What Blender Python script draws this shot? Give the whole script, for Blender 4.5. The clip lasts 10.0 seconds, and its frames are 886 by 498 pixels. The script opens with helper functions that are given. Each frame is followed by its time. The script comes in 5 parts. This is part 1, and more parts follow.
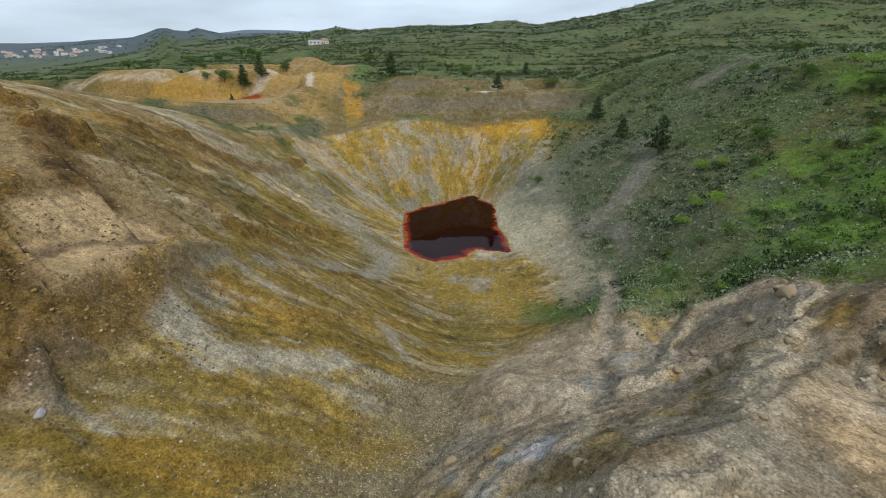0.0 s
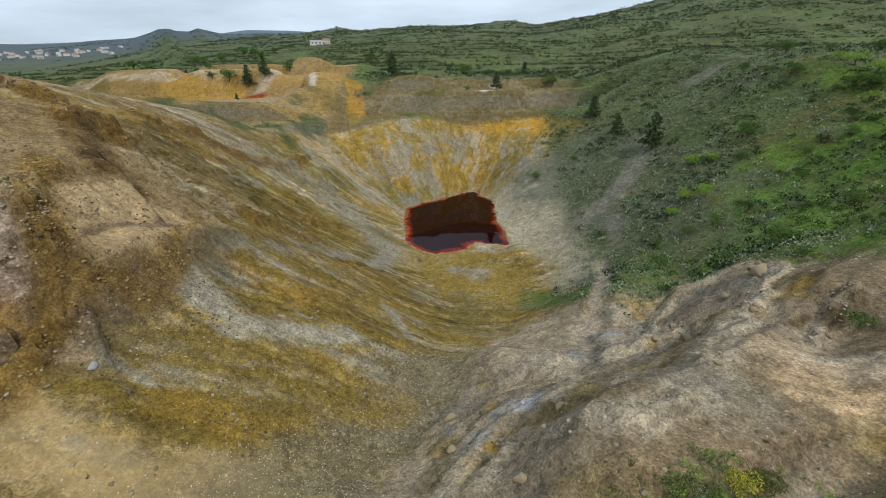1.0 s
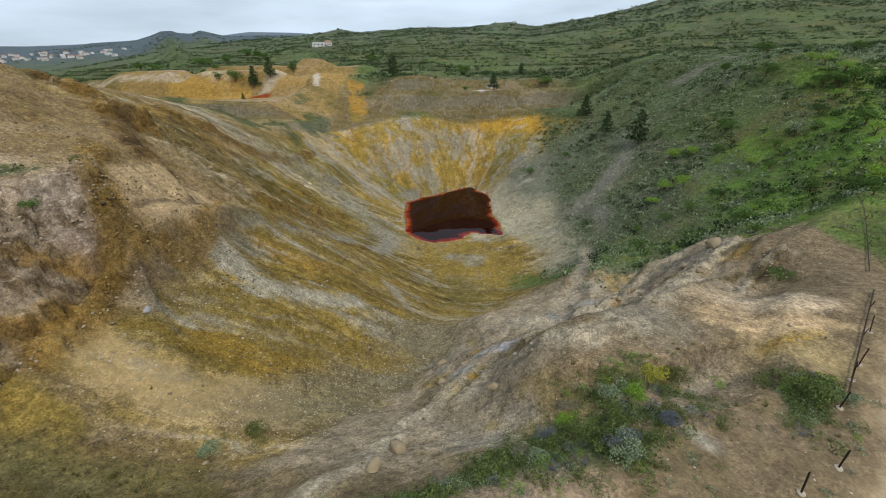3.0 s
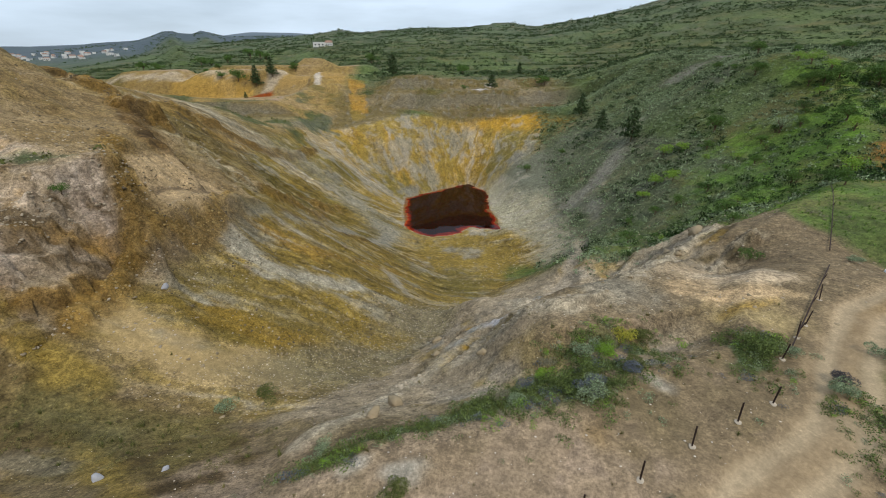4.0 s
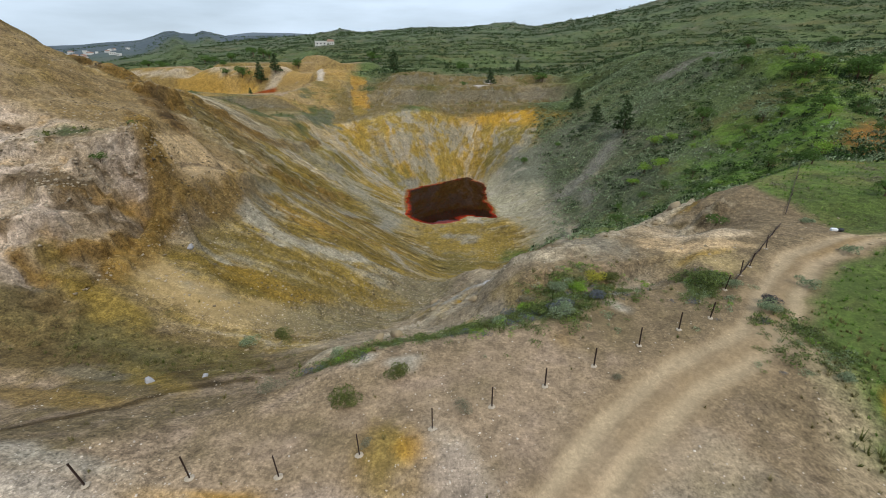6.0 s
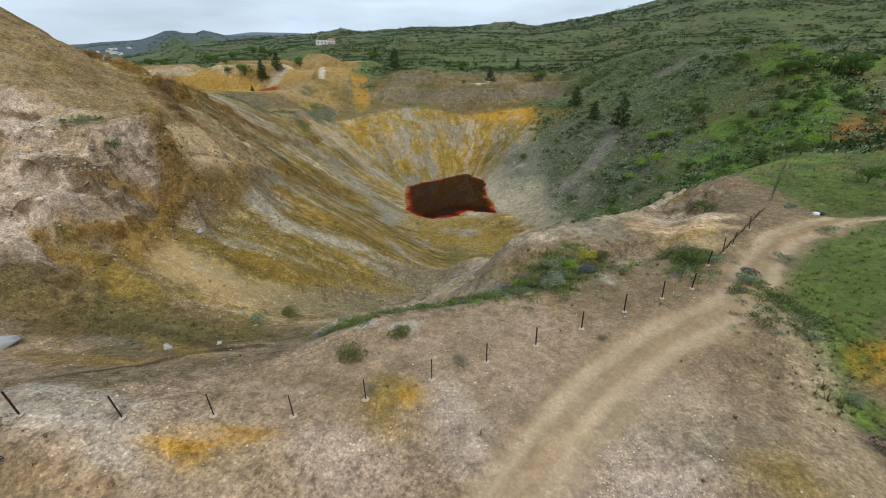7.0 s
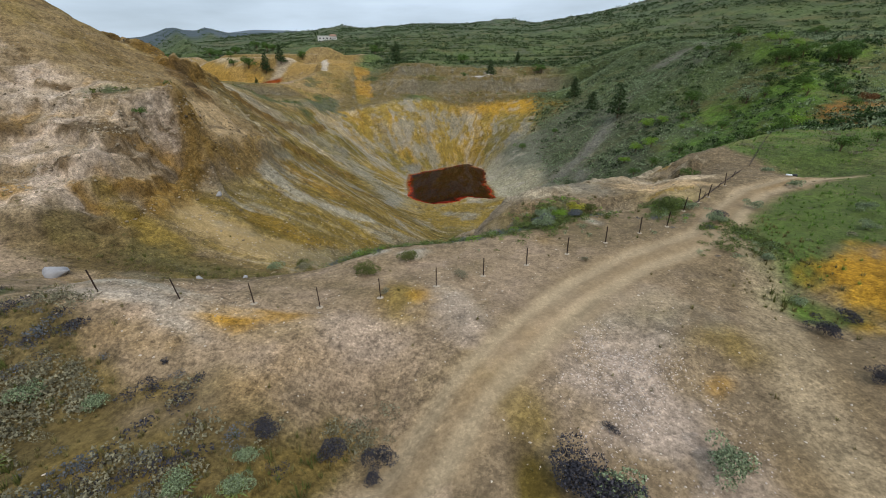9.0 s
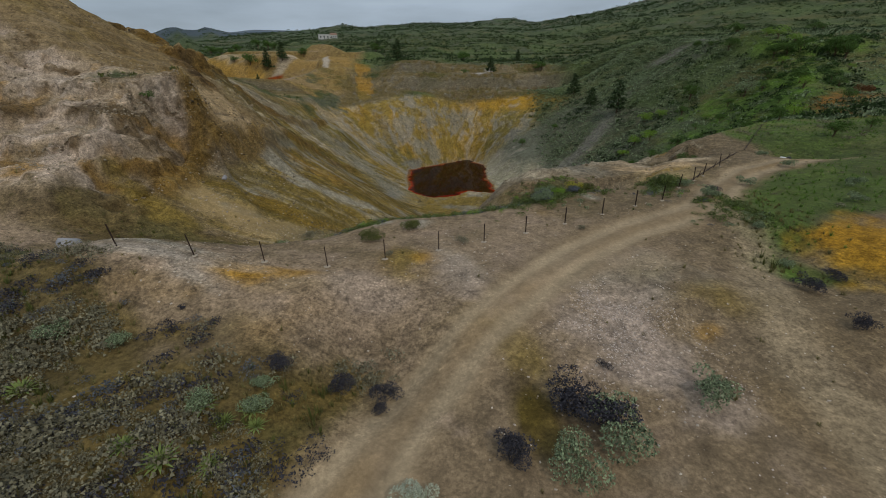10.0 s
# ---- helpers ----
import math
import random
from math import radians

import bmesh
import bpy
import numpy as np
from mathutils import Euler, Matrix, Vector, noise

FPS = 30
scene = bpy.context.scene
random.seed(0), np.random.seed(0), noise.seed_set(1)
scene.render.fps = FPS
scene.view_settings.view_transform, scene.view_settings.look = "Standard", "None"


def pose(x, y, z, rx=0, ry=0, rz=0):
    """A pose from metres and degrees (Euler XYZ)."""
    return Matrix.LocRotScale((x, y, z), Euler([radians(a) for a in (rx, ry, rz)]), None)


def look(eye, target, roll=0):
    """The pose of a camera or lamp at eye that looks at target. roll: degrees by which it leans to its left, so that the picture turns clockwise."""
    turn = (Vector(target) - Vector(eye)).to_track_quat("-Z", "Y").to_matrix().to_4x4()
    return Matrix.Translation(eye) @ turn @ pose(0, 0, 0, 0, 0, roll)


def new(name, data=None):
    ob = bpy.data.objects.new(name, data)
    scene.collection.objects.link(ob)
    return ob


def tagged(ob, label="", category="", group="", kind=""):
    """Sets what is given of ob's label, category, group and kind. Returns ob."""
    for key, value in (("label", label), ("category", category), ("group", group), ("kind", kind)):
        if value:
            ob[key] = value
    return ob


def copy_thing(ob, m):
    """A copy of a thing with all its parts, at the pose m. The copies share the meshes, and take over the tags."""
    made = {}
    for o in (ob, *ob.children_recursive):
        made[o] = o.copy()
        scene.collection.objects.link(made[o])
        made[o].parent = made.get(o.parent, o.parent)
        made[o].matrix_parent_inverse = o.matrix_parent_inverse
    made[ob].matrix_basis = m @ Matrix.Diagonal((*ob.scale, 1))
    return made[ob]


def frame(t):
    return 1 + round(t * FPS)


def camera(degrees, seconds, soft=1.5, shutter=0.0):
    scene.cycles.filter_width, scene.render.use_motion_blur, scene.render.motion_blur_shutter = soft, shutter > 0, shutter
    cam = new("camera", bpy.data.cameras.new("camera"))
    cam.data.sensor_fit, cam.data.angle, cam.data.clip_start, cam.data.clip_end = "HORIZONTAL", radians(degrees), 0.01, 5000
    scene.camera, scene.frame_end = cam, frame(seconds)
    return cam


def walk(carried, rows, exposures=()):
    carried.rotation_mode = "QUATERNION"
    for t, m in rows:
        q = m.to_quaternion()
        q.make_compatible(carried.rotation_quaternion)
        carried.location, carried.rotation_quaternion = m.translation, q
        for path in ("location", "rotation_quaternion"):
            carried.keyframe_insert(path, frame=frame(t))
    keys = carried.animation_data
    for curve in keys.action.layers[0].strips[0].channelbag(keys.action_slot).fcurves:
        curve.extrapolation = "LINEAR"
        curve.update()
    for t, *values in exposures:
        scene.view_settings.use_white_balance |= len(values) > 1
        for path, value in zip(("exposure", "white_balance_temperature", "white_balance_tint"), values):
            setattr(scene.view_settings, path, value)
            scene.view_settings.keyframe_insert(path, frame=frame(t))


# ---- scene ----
cam = camera(93.7, 10.0, soft=1.0)
METRES, EYE, TILT, LEAN, TURN = 36.0, 50.0, -23.8, 0.6, 0.0
ROWS = [
    (0.0, 0.0, 0.0, 0.0, 0.0, 0.0, -0.0),
    (0.5, 0.0003, -0.0628, -0.0312, 0.03, -0.03, 0.04),
    (1.0, 0.0006, -0.1222, -0.0602, 0.07, 0.0, 0.08),
    (1.5, 0.0029, -0.1762, -0.0841, 0.12, 0.05, 0.11),
    (2.0, 0.008, -0.2262, -0.1105, 0.14, 0.12, 0.13),
    (2.5, 0.0177, -0.2769, -0.1365, 0.16, 0.16, 0.12),
    (4.0, 0.0445, -0.4253, -0.2182, 0.21, 0.21, 0.08),
    (4.5, 0.0505, -0.4679, -0.2512, 0.22, 0.22, 0.07),
    (5.0, 0.0529, -0.5049, -0.2832, 0.25, 0.23, 0.07),
    (5.5, 0.0554, -0.5381, -0.3125, 0.26, 0.27, 0.04),
    (7.0, 0.0602, -0.6267, -0.3933, 0.29, 0.28, -0.07),
    (7.5, 0.0598, -0.6581, -0.4266, 0.29, 0.22, -0.09),
    (8.0, 0.0591, -0.6892, -0.4611, 0.3, 0.15, -0.11),
    (8.5, 0.0579, -0.7151, -0.4953, 0.32, 0.12, -0.15),
    (9.0, 0.056, -0.7361, -0.5306, 0.33, 0.11, -0.19),
    (9.5, 0.054, -0.7524, -0.5648, 0.33, 0.12, -0.24),
    (10.0, 0.052, -0.7663, -0.5987, 0.32, 0.16, -0.28),
]
walk(cam, [(t, pose(0, 0, EYE, TILT, LEAN, TURN) @ pose(METRES * x, METRES * y, METRES * z, 90 + pitch, roll, yaw)) for t, x, y, z, yaw, pitch, roll in ROWS],
     exposures=[(0.0, 0.0), (8.2, 0.0), (9.0, -0.15), (9.5, -0.6), (10.0, -0.92)])

# ---- sky, sun ----
SUN_EL, SUN_AZ = 47.0, 150.0
world = bpy.data.worlds.new("sky")
scene.world = world
world.use_nodes = True
wt = world.node_tree
wt.nodes.clear()
w_out, w_bg = wt.nodes.new("ShaderNodeOutputWorld"), wt.nodes.new("ShaderNodeBackground")
sky = wt.nodes.new("ShaderNodeTexSky")
sky.sky_type, sky.sun_disc = "NISHITA", False
sky.sun_elevation, sky.sun_rotation = radians(SUN_EL), radians(SUN_AZ)
sky.air_density, sky.dust_density = 1.0, 2.5
w_tc, w_map, w_n, w_r, w_mix = [wt.nodes.new("ShaderNode" + n) for n in ("TexCoord", "Mapping", "TexNoise", "ValToRGB", "MixRGB")]
w_map.inputs["Scale"].default_value = (1.0, 1.0, 5.0)
w_n.inputs["Scale"].default_value, w_n.inputs["Detail"].default_value = 2.6, 7.0
w_r.color_ramp.elements[0].position, w_r.color_ramp.elements[1].position = 0.25, 0.6
w_r.color_ramp.elements[0].color = (0.5, 0.5, 0.5, 1)
w_mix.inputs[2].default_value = (12.3, 14.8, 17.5, 1)
wt.links.new(w_tc.outputs["Generated"], w_map.inputs[0])
wt.links.new(w_map.outputs[0], w_n.inputs[0])
wt.links.new(w_n.outputs[0], w_r.inputs[0])
w_soft = wt.nodes.new("ShaderNodeMath")
w_soft.operation, w_soft.inputs[1].default_value = "MULTIPLY", 0.95
wt.links.new(w_r.outputs[0], w_soft.inputs[0])
wt.links.new(w_soft.outputs[0], w_mix.inputs[0])
wt.links.new(sky.outputs[0], w_mix.inputs[1])
# an overcast sky is brighter towards the zenith
w_sep, w_up, w_scale = wt.nodes.new("ShaderNodeSeparateXYZ"), wt.nodes.new("ShaderNodeMapRange"), wt.nodes.new("ShaderNodeVectorMath")
w_up.inputs["To Min"].default_value, w_up.inputs["To Max"].default_value = 1.0, 2.0
w_scale.operation = "SCALE"
wt.links.new(w_tc.outputs["Generated"], w_sep.inputs[0])
wt.links.new(w_sep.outputs["Z"], w_up.inputs[0])
wt.links.new(w_up.outputs[0], w_scale.inputs["Scale"])
wt.links.new(w_mix.outputs[0], w_scale.inputs[0])
wt.links.new(w_scale.outputs[0], w_bg.inputs[0])
w_bg.inputs[1].default_value = 0.055
wt.links.new(w_bg.outputs[0], w_out.inputs[0])
sun = new("sun", bpy.data.lights.new("sun", "SUN"))
sun.data.energy, sun.data.angle, sun.data.color = 2.6, radians(5), (1.0, 0.95, 0.82)
az, el = radians(SUN_AZ), radians(SUN_EL)
sun.matrix_world = look((math.sin(az) * math.cos(el) * 100, math.cos(az) * math.cos(el) * 100, math.sin(el) * 100), (0, 0, 0))

# ---- noise and shaping helpers ----
GRID = np.random.RandomState(7).rand(256, 256)


def vnoise(x, y):
    """Smooth value noise, -1 to 1."""
    xi, yi = np.floor(x).astype(int), np.floor(y).astype(int)
    u, v = x - xi, y - yi
    u, v = u * u * u * (u * (6 * u - 15) + 10), v * v * v * (v * (6 * v - 15) + 10)
    x0, x1, y0, y1 = xi & 255, (xi + 1) & 255, yi & 255, (yi + 1) & 255
    low = GRID[x0, y0] * (1 - u) + GRID[x1, y0] * u
    high = GRID[x0, y1] * (1 - u) + GRID[x1, y1] * u
    return 2 * (low * (1 - v) + high * v) - 1


def fbm(x, y, size, octaves=4, gain=0.5):
    total, amp, norm = 0.0, 1.0, 0.0
    for k in range(octaves):
        f = 2.03 ** k / size
        total = total + amp * vnoise(x * f + 17.3 * k, y * f - 9.1 * k)
        norm += amp
        amp *= gain
    return total / norm


def ridged(x, y, size, octaves=4, gain=0.5):
    total, amp, norm = 0.0, 1.0, 0.0
    for k in range(octaves):
        f = 2.03 ** k / size
        total = total + amp * (1 - np.abs(vnoise(x * f + 31.7 * k, y * f + 5.3 * k)) * 2)
        norm += amp
        amp *= gain
    return total / norm


def step(a, b, x):
    t = np.clip((x - a) / (b - a), 0, 1)
    return t * t * (3 - 2 * t)


def lerp(a, b, t):
    return a + (b - a) * t


def smin(a, b, k):
    h = np.clip(0.5 + 0.5 * (b - a) / k, 0, 1)
    return b + (a - b) * h - k * h * (1 - h)


def smax(a, b, k):
    return -smin(-a, -b, k)


def hump(x, y, cx, cy, rx, ry, turn=0.0):
    """A rounded mound of height 1."""
    c, s = math.cos(radians(turn)), math.sin(radians(turn))
    dx, dy = x - cx, y - cy
    u, v = (c * dx + s * dy) / rx, (c * dy - s * dx) / ry
    return np.exp(-(u * u + v * v))


def mesa(x, y, cx, cy, rx, ry, turn=0.0):
    """A flat-topped heap of height 1 with straight slopes."""
    return step(0.30, 0.62, hump(x, y, cx, cy, rx, ry, turn) + 0.10 * fbm(x, y, 14, 3))


def along(x, y, line):
    """Nearest point of a broken line of rows (x, y, values...): distance, side (+ right of its way) and the values there."""
    best, side = np.full(np.shape(x), 1e9), np.zeros(np.shape(x))
    values = [np.zeros(np.shape(x)) for _ in line[0][2:]]
    for a, b in zip(line, line[1:]):
        dx, dy = b[0] - a[0], b[1] - a[1]
        t = np.clip(((x - a[0]) * dx + (y - a[1]) * dy) / (dx * dx + dy * dy), 0, 1)
        d = np.hypot(x - a[0] - t * dx, y - a[1] - t * dy)
        near = d < best
        best = np.where(near, d, best)
        side = np.where(near, np.sign(dy * (x - a[0]) - dx * (y - a[1])), side)
        for k, v in enumerate(values):
            values[k] = np.where(near, a[2 + k] + t * (b[2 + k] - a[2 + k]), v)
    return best, side, values


# ---- the lie of the land ----
# the pit's low line, from the camera's end to the pool: x, y, height, half width of the floor
SPINE = [(-40, -2, 29.5, 3), (-28, 3, 26, 3), (-16, 11, 22, 2), (-5, 27, 15, 2), (0, 40, 12.5, 2), (5, 58, 5.5, 4), (9, 76, 0.9, 8), (5, 97, 0.35, 12)]
SHORE = [(-14.6, 147), (-14.3, 133), (-11.7, 113), (-7.3, 107), (-2.8, 104), (2.5, 105.4), (9.5, 112.5), (18.8, 111), (19.4, 120), (17.8, 131), (18.6, 156), (12, 168), (1, 160)]
TRACK = [(-6, -40), (-3, -28), (-0.4, -21.8), (1.1, -19), (2.9, -16.4), (6.1, -12.8), (10.4, -8.4), (16, -4), (22.6, -0.8), (25.5, 2.0), (28.2, 5.1), (33.8, 10.2), (39, 12.4), (44, 15), (48, 16)]


# rock ribs: way, height, half width
RIBS = [
    ([(-64, 58.5), (-57, 56), (-54.5, 56.8), (-50.8, 53.2), (-46, 54.5)], 1.4, 2.0),
    ([(-41.8, 38.5), (-38, 32), (-34.5, 28.8), (-32.6, 26), (-32.4, 21), (-32, 15)], 0.9, 1.3),
    ([(-49, 54), (-44, 54.6), (-39.4, 55.2), (-34, 62), (-26, 71)], 1.8, 1.9),
    ([(-32, 27.6), (-30, 30.6), (-29.8, 36), (-31, 42), (-32, 46)], 0.9, 1.0),
    ([(-57, 73), (-50.6, 80), (-40, 88), (-28, 98)], 1.6, 2.2),
    ([(-63.6, 100), (-54, 108), (-48, 124), (-46.5, 138)], 1.8, 2.4),
    ([(18, 33.8), (22, 34), (30, 45.6), (36, 50.6), (41, 51)], 1.0, 1.5),
    ([(20, 21), (24, 25), (30.5, 32), (38, 39.4), (47, 48)], 1.1, 1.8),
    ([(3, 15), (5, 19.4), (8.3, 15.6), (12, 15), (16, 16.6)], 1.0, 1.4),
    ([(-8, 2.7), (-4.9, 6.2), (-3.2, 12.6), (0, 15.3), (3, 22)], 1.1, 1.1),
    ([(31, 23.5), (34, 26), (38, 29)], 1.1, 1.1),
    ([(10, 24), (13, 30), (12, 38)], 0.7, 1.4),
]
GULLY = [(16, 33), (18.6, 42), (25, 54.6), (33, 71.6), (36, 82)]


def shore_distance(x, y):
    """Distance from the pool's edge, minus inside."""
    d, _, _ = along(x, y, SHORE + SHORE[:1])
    odd = np.zeros(np.shape(x), bool)
    for a, b in zip(SHORE, SHORE[1:] + SHORE[:1]):
        if a[1] != b[1]:
            cut = (a[1] > y) != (b[1] > y)
            odd ^= cut & (x < a[0] + (y - a[1]) / (b[1] - a[1]) * (b[0] - a[0]))
    return np.where(odd, -d, d)


def back(x, y):
    """The wall and benches behind the pool are drawn out northwards."""
    return y - 0.31 * np.clip(y - 168, 0, 70) * step(-52, -28, x) * step(80, 50, x)


# ridges of the country, as bearing (x over y) and rise (height over distance): terraced near ridge, blue hills, last range
NEAR_RIDGE = [(-1.0, -0.01), (-0.85, 0.008), (-0.71, 0.026), (-0.6, 0.045), (-0.45, 0.060), (-0.34, 0.066), (-0.22, 0.070), (-0.1, 0.077), (0.0, 0.082), (0.1, 0.087), (0.2, 0.083), (0.26, 0.091), (0.32, 0.099), (0.375, 0.110), (0.43, 0.121), (0.55, 0.150), (0.7, 0.180), (1.0, 0.200)]
BLUE_HILLS = [(-1.0, 0.054), (-0.83, 0.0555), (-0.74, 0.060), (-0.66, 0.062), (-0.595, 0.083), (-0.56, 0.0705), (-0.523, 0.0815), (-0.47, 0.069), (-0.40, 0.070), (-0.3, 0.067), (1.0, 0.066)]
LAST_RANGE = [(-1.0, 0.052), (-0.55, 0.062), (-0.42, 0.0755), (-0.33, 0.073), (-0.25, 0.068), (-0.1, 0.0745), (0.1, 0.07), (1.0, 0.06)]


def far_rise(x, y):
    """What the country behind the pit adds to its level of 45 m."""
    bearing = x / np.maximum(y, 60)
    near, blue, last = [np.interp(bearing, *zip(*rows)) for rows in (NEAR_RIDGE, BLUE_HILLS, LAST_RANGE)]
    h = (5 + 720 * near) * np.clip((y - 230) / 490, 0, 1) ** 1.2 - 0.035 * np.maximum(0, y - 720)
    h = np.maximum(h, 5 + 1800 * blue - 0.10 * np.maximum(0, 1800 - y) - 0.3 * np.maximum(0, y - 1800) + 4 * fbm(x, y, 110, 4))
    return np.where(y > 600, np.maximum(h, 5 + 3400 * last - 0.2 * np.abs(y - 3400)), np.where(y > 230, h, 0))


def bluff(x, y, base):
    """The western bluff: crumbling cliff, sandy shelf with a raised lip behind it, and the hill above."""
    crumble = fbm(x, y, 5, 4, 0.6)
    top = 40.4 + 0.32 * np.maximum(0, -40 - x) + 0.35 * np.maximum(0, -52 - x) - 0.45 * np.maximum(0, -78 - x)
    south = 33.3 + 0.5 * (y - 10) + 0.25 * np.maximum(0, -48 - x) - 0.85 * np.clip(x + 38, 0, 5) + 0.5 * crumble
    edge = -32.6 + 3.2 * step(23, 29, y) + 0.9 * crumble
    face = 29.0 + 2.1 * np.maximum(-9, edge - x)
    shelf = 34.0 + 0.45 * np.maximum(0, -33 - x) + 0.6 * np.maximum(0, -35.5 - x) - 0.3 * np.maximum(0, y - 37) + 0.9 * step(1.5, 0.3, np.abs(edge + 1.4 - x) + 0.3 * crumble)
    face = smin(face, lerp(99, shelf, step(26, 31, y + 0.8 * np.minimum(0, x + 35))), 0.6)
    return smin(smax(base, face, 0.5), smin(top, south, 1.2), 1.0)


# knolls and hollows: x, y, half length, half width, turn, height
SPUR_FORMS = [(47, 50, 8, 5, 40, 2.8), (27.5, 42, 6.5, 4.5, 45, -2.6), (34.5, 25, 5, 3.6, 30, -2.3), (47, 20.3, 5, 4, 0, -1.7), (6.2, 40.7, 4, 4, 0, 2.4), (-0.6, 36, 3, 3, 0, -1.2)]
VALLEY_FORMS = [(26, 57.6, 5, 6, 0, 2.2), (32.6, 68.9, 5, 7, 0, 2.4), (29, 141, 6, 14, 0, 3.6), (72, 58, 10, 8, 0, -1.8), (58, 90, 9, 9, 0, 1.6), (-34, 177, 10, 10, 0, 3.0), (-46.5, 138, 6, 8, 0, -2.9)]
BENCH_FORMS = [(-1.6, -17.5, 3, 3.5, 0, -1.9), (-5, -1, 4, 2.2, 25, 1.3), (25, -10, 4, 4, 0, -1.3), (-18, -12, 5, 3, 0, 1.0), (-16, -19, 6, 3.5, 0, -1.3), (13, 8, 4, 3, 30, 0.8)]


def land(x, y):
    """The height of the bare ground."""
    wob = fbm(x, y, 26, 3)
    ragged = 0.5 * fbm(x, y, 3.0, 3) + 0.25 * fbm(x, y, 0.9, 2)
    d, side, (z0, wide) = along(x, y, SPINE)
    pool = shore_distance(x, y) + ragged
    u_s = np.maximum(0, d - wide * (1 + 0.12 * wob))
    by_pool = step(-8, 8, u_s + 6 - np.maximum(pool, 0)) * step(92, 112, y)
    u = np.minimum(lerp(u_s, np.maximum(pool, 0), by_pool), 140)
    z0 = lerp(z0, 0.0, by_pool)
    east_side = np.where(by_pool > 0.5, x > 3, side > 0)
    # west wall, concave; east wall, that flattens into the valley beside the spur; steep far wall
    k_west = lerp(0.42, 0.5, step(90, 120, y))
    west = z0 + k_west * u + lerp(0.0065, 0.0040, step(34, 62, y)) * u * u
    k_east = lerp(lerp(0.36, 0.55, step(46, 68, y)), 0.72, step(95, 125, y))
    east = z0 + k_east * (u - 7 * (1 - np.exp(-u / 7)) * step(62, 84, y)) + lerp(0.004, 0.0, step(30, 70, y)) * u * u
    inner = np.where(east_side, east, west)
    north = step(148, 166, y + 0.15 * (x - 3))
    inner = lerp(inner, 0.90 * u * (1 - 0.0022 * u) * (1 - 0.2 * step(20, 46, x)) * (1 - 0.3 * step(-10, -40, x)), north)
    inner = np.where(pool < 0, np.maximum(-1.8, 0.5 * pool), inner)
    # the land round the pit
    plateau = 29.9 + 0.6 * fbm(x, y, 18, 3) - 1.5 * step(-8, -24, y) * step(-10, 0, x) + 1.8 * hump(x, y, -18, -15, 8, 9) + 0.06 * np.maximum(0, x - 22)
    hill_w = 41.0 + 0.36 * np.maximum(0, -38 - x) - 0.25 * np.maximum(0, y - 50) + 0.2 * np.maximum(0, y - 120) + 1.6 * wob
    hill_w = hill_w + 0.10 * np.clip(-58 - x, 0, 40) - 0.2 * np.maximum(0, -98 - x) + 4.0 * hump(x, y, -54, 36, 11, 11)
    hill_w = smin(hill_w, 44.6 + 0.22 * np.clip(-53 - x, -20, 36) + 0.45 * np.maximum(0, 64 - y) - 0.2 * np.maximum(0, y - 70) + 0.25 * np.maximum(0, y - 125), 2)
    rise = step(0, 15, y + 0.35 * (-34 - x)) * step(-30, -36.5, x + 0.8 * wob)
    cap_w = lerp(plateau, hill_w, rise)
    cap_e = 33 + 0.27 * np.clip(y - 56, -20, 66) * step(-20, 120, y) + 0.03 * np.maximum(0, y - 122) + 0.02 * (x - 71) + 2.0 * wob
    cap_e = lerp(plateau + 0.3, cap_e, step(30, 62, y + 0.25 * (x - 50)))
    # benches of the far end and the country behind
    yy = back(x, y) + 3 * fbm(x, y * 0.2, 30, 3) + 0.45 * np.maximum(0, -x - 12) - 0.10 * np.maximum(0, x)
    far = 30 + 8.0 * step(194, 200, yy) + lerp(7, 4.3, step(-12, 6, x)) * step(207, 214, yy) + far_rise(x, y)
    far = far + 6 * fbm(x, y, 130, 4) * step(225, 330, y) * step(720, 560, y) + 5 * fbm(x, y, 300, 3) * step(300, 500, y) * step(720, 600, y)
    floor_w = step(-56, -80, x) * step(150, 185, y) * step(238, 224, y + 0.12 * (x + 100))
    far = lerp(far, 36.5 - 0.03 * (-70 - x), floor_w)
    far = far + 7 * mesa(x, y, -56, 226, 17, 10, 25) + 4 * mesa(x, y, -118, 238, 36, 8, 4) + 5 * mesa(x, y, -105, 258, 46, 9, -6) + 4 * mesa(x, y, -62, 262, 26, 10, 0) + 4 * mesa(x, y, -170, 246, 26, 14, 12)
    far = far + 12 * hump(x, y, -176, 790, 40, 60) + 5 * hump(x, y, 101, 722, 24, 40)
    outer = np.where(x < 0, cap_w, cap_e)
    outer = lerp(outer, plateau, step(-26, -18, x) * step(24, 12, x) * step(90, 40, y))
    behind = step(165, 186, yy + 0.10 * np.abs(x - 10))
    outer = lerp(outer, far, behind * np.where(x < 0, 1, np.maximum(step(110, 55, x - 0.35 * (y - 200)), step(240, 330, y))))
    h = np.where(y > 250, outer, smin(inner, outer, lerp(0.5, 1.6, step(14, 40, y))))
    at_bluff = step(-18, -27, x) * step(0.5, 6, y - 0.12 * (x + 40)) * step(56, 46, y + 0.12 * (x + 40))
    h = lerp(h, bluff(x, y, np.minimum(west, 44) - 0.8 * step(18, 26, y) - 2.2 * hump(x, y, -31.5, 22, 5, 5)), at_bluff)
    # spur of pale rock beside the valley
    spur, _, (top,) = along(x, y, [(12, 14, 29.5), (22, 17, 29.8), (34, 25, 29.3), (42, 31, 30.5), (50, 34, 30.5)])
    h = smax(h, top - 0.9 * np.maximum(0, spur - 3.5), 1.5)
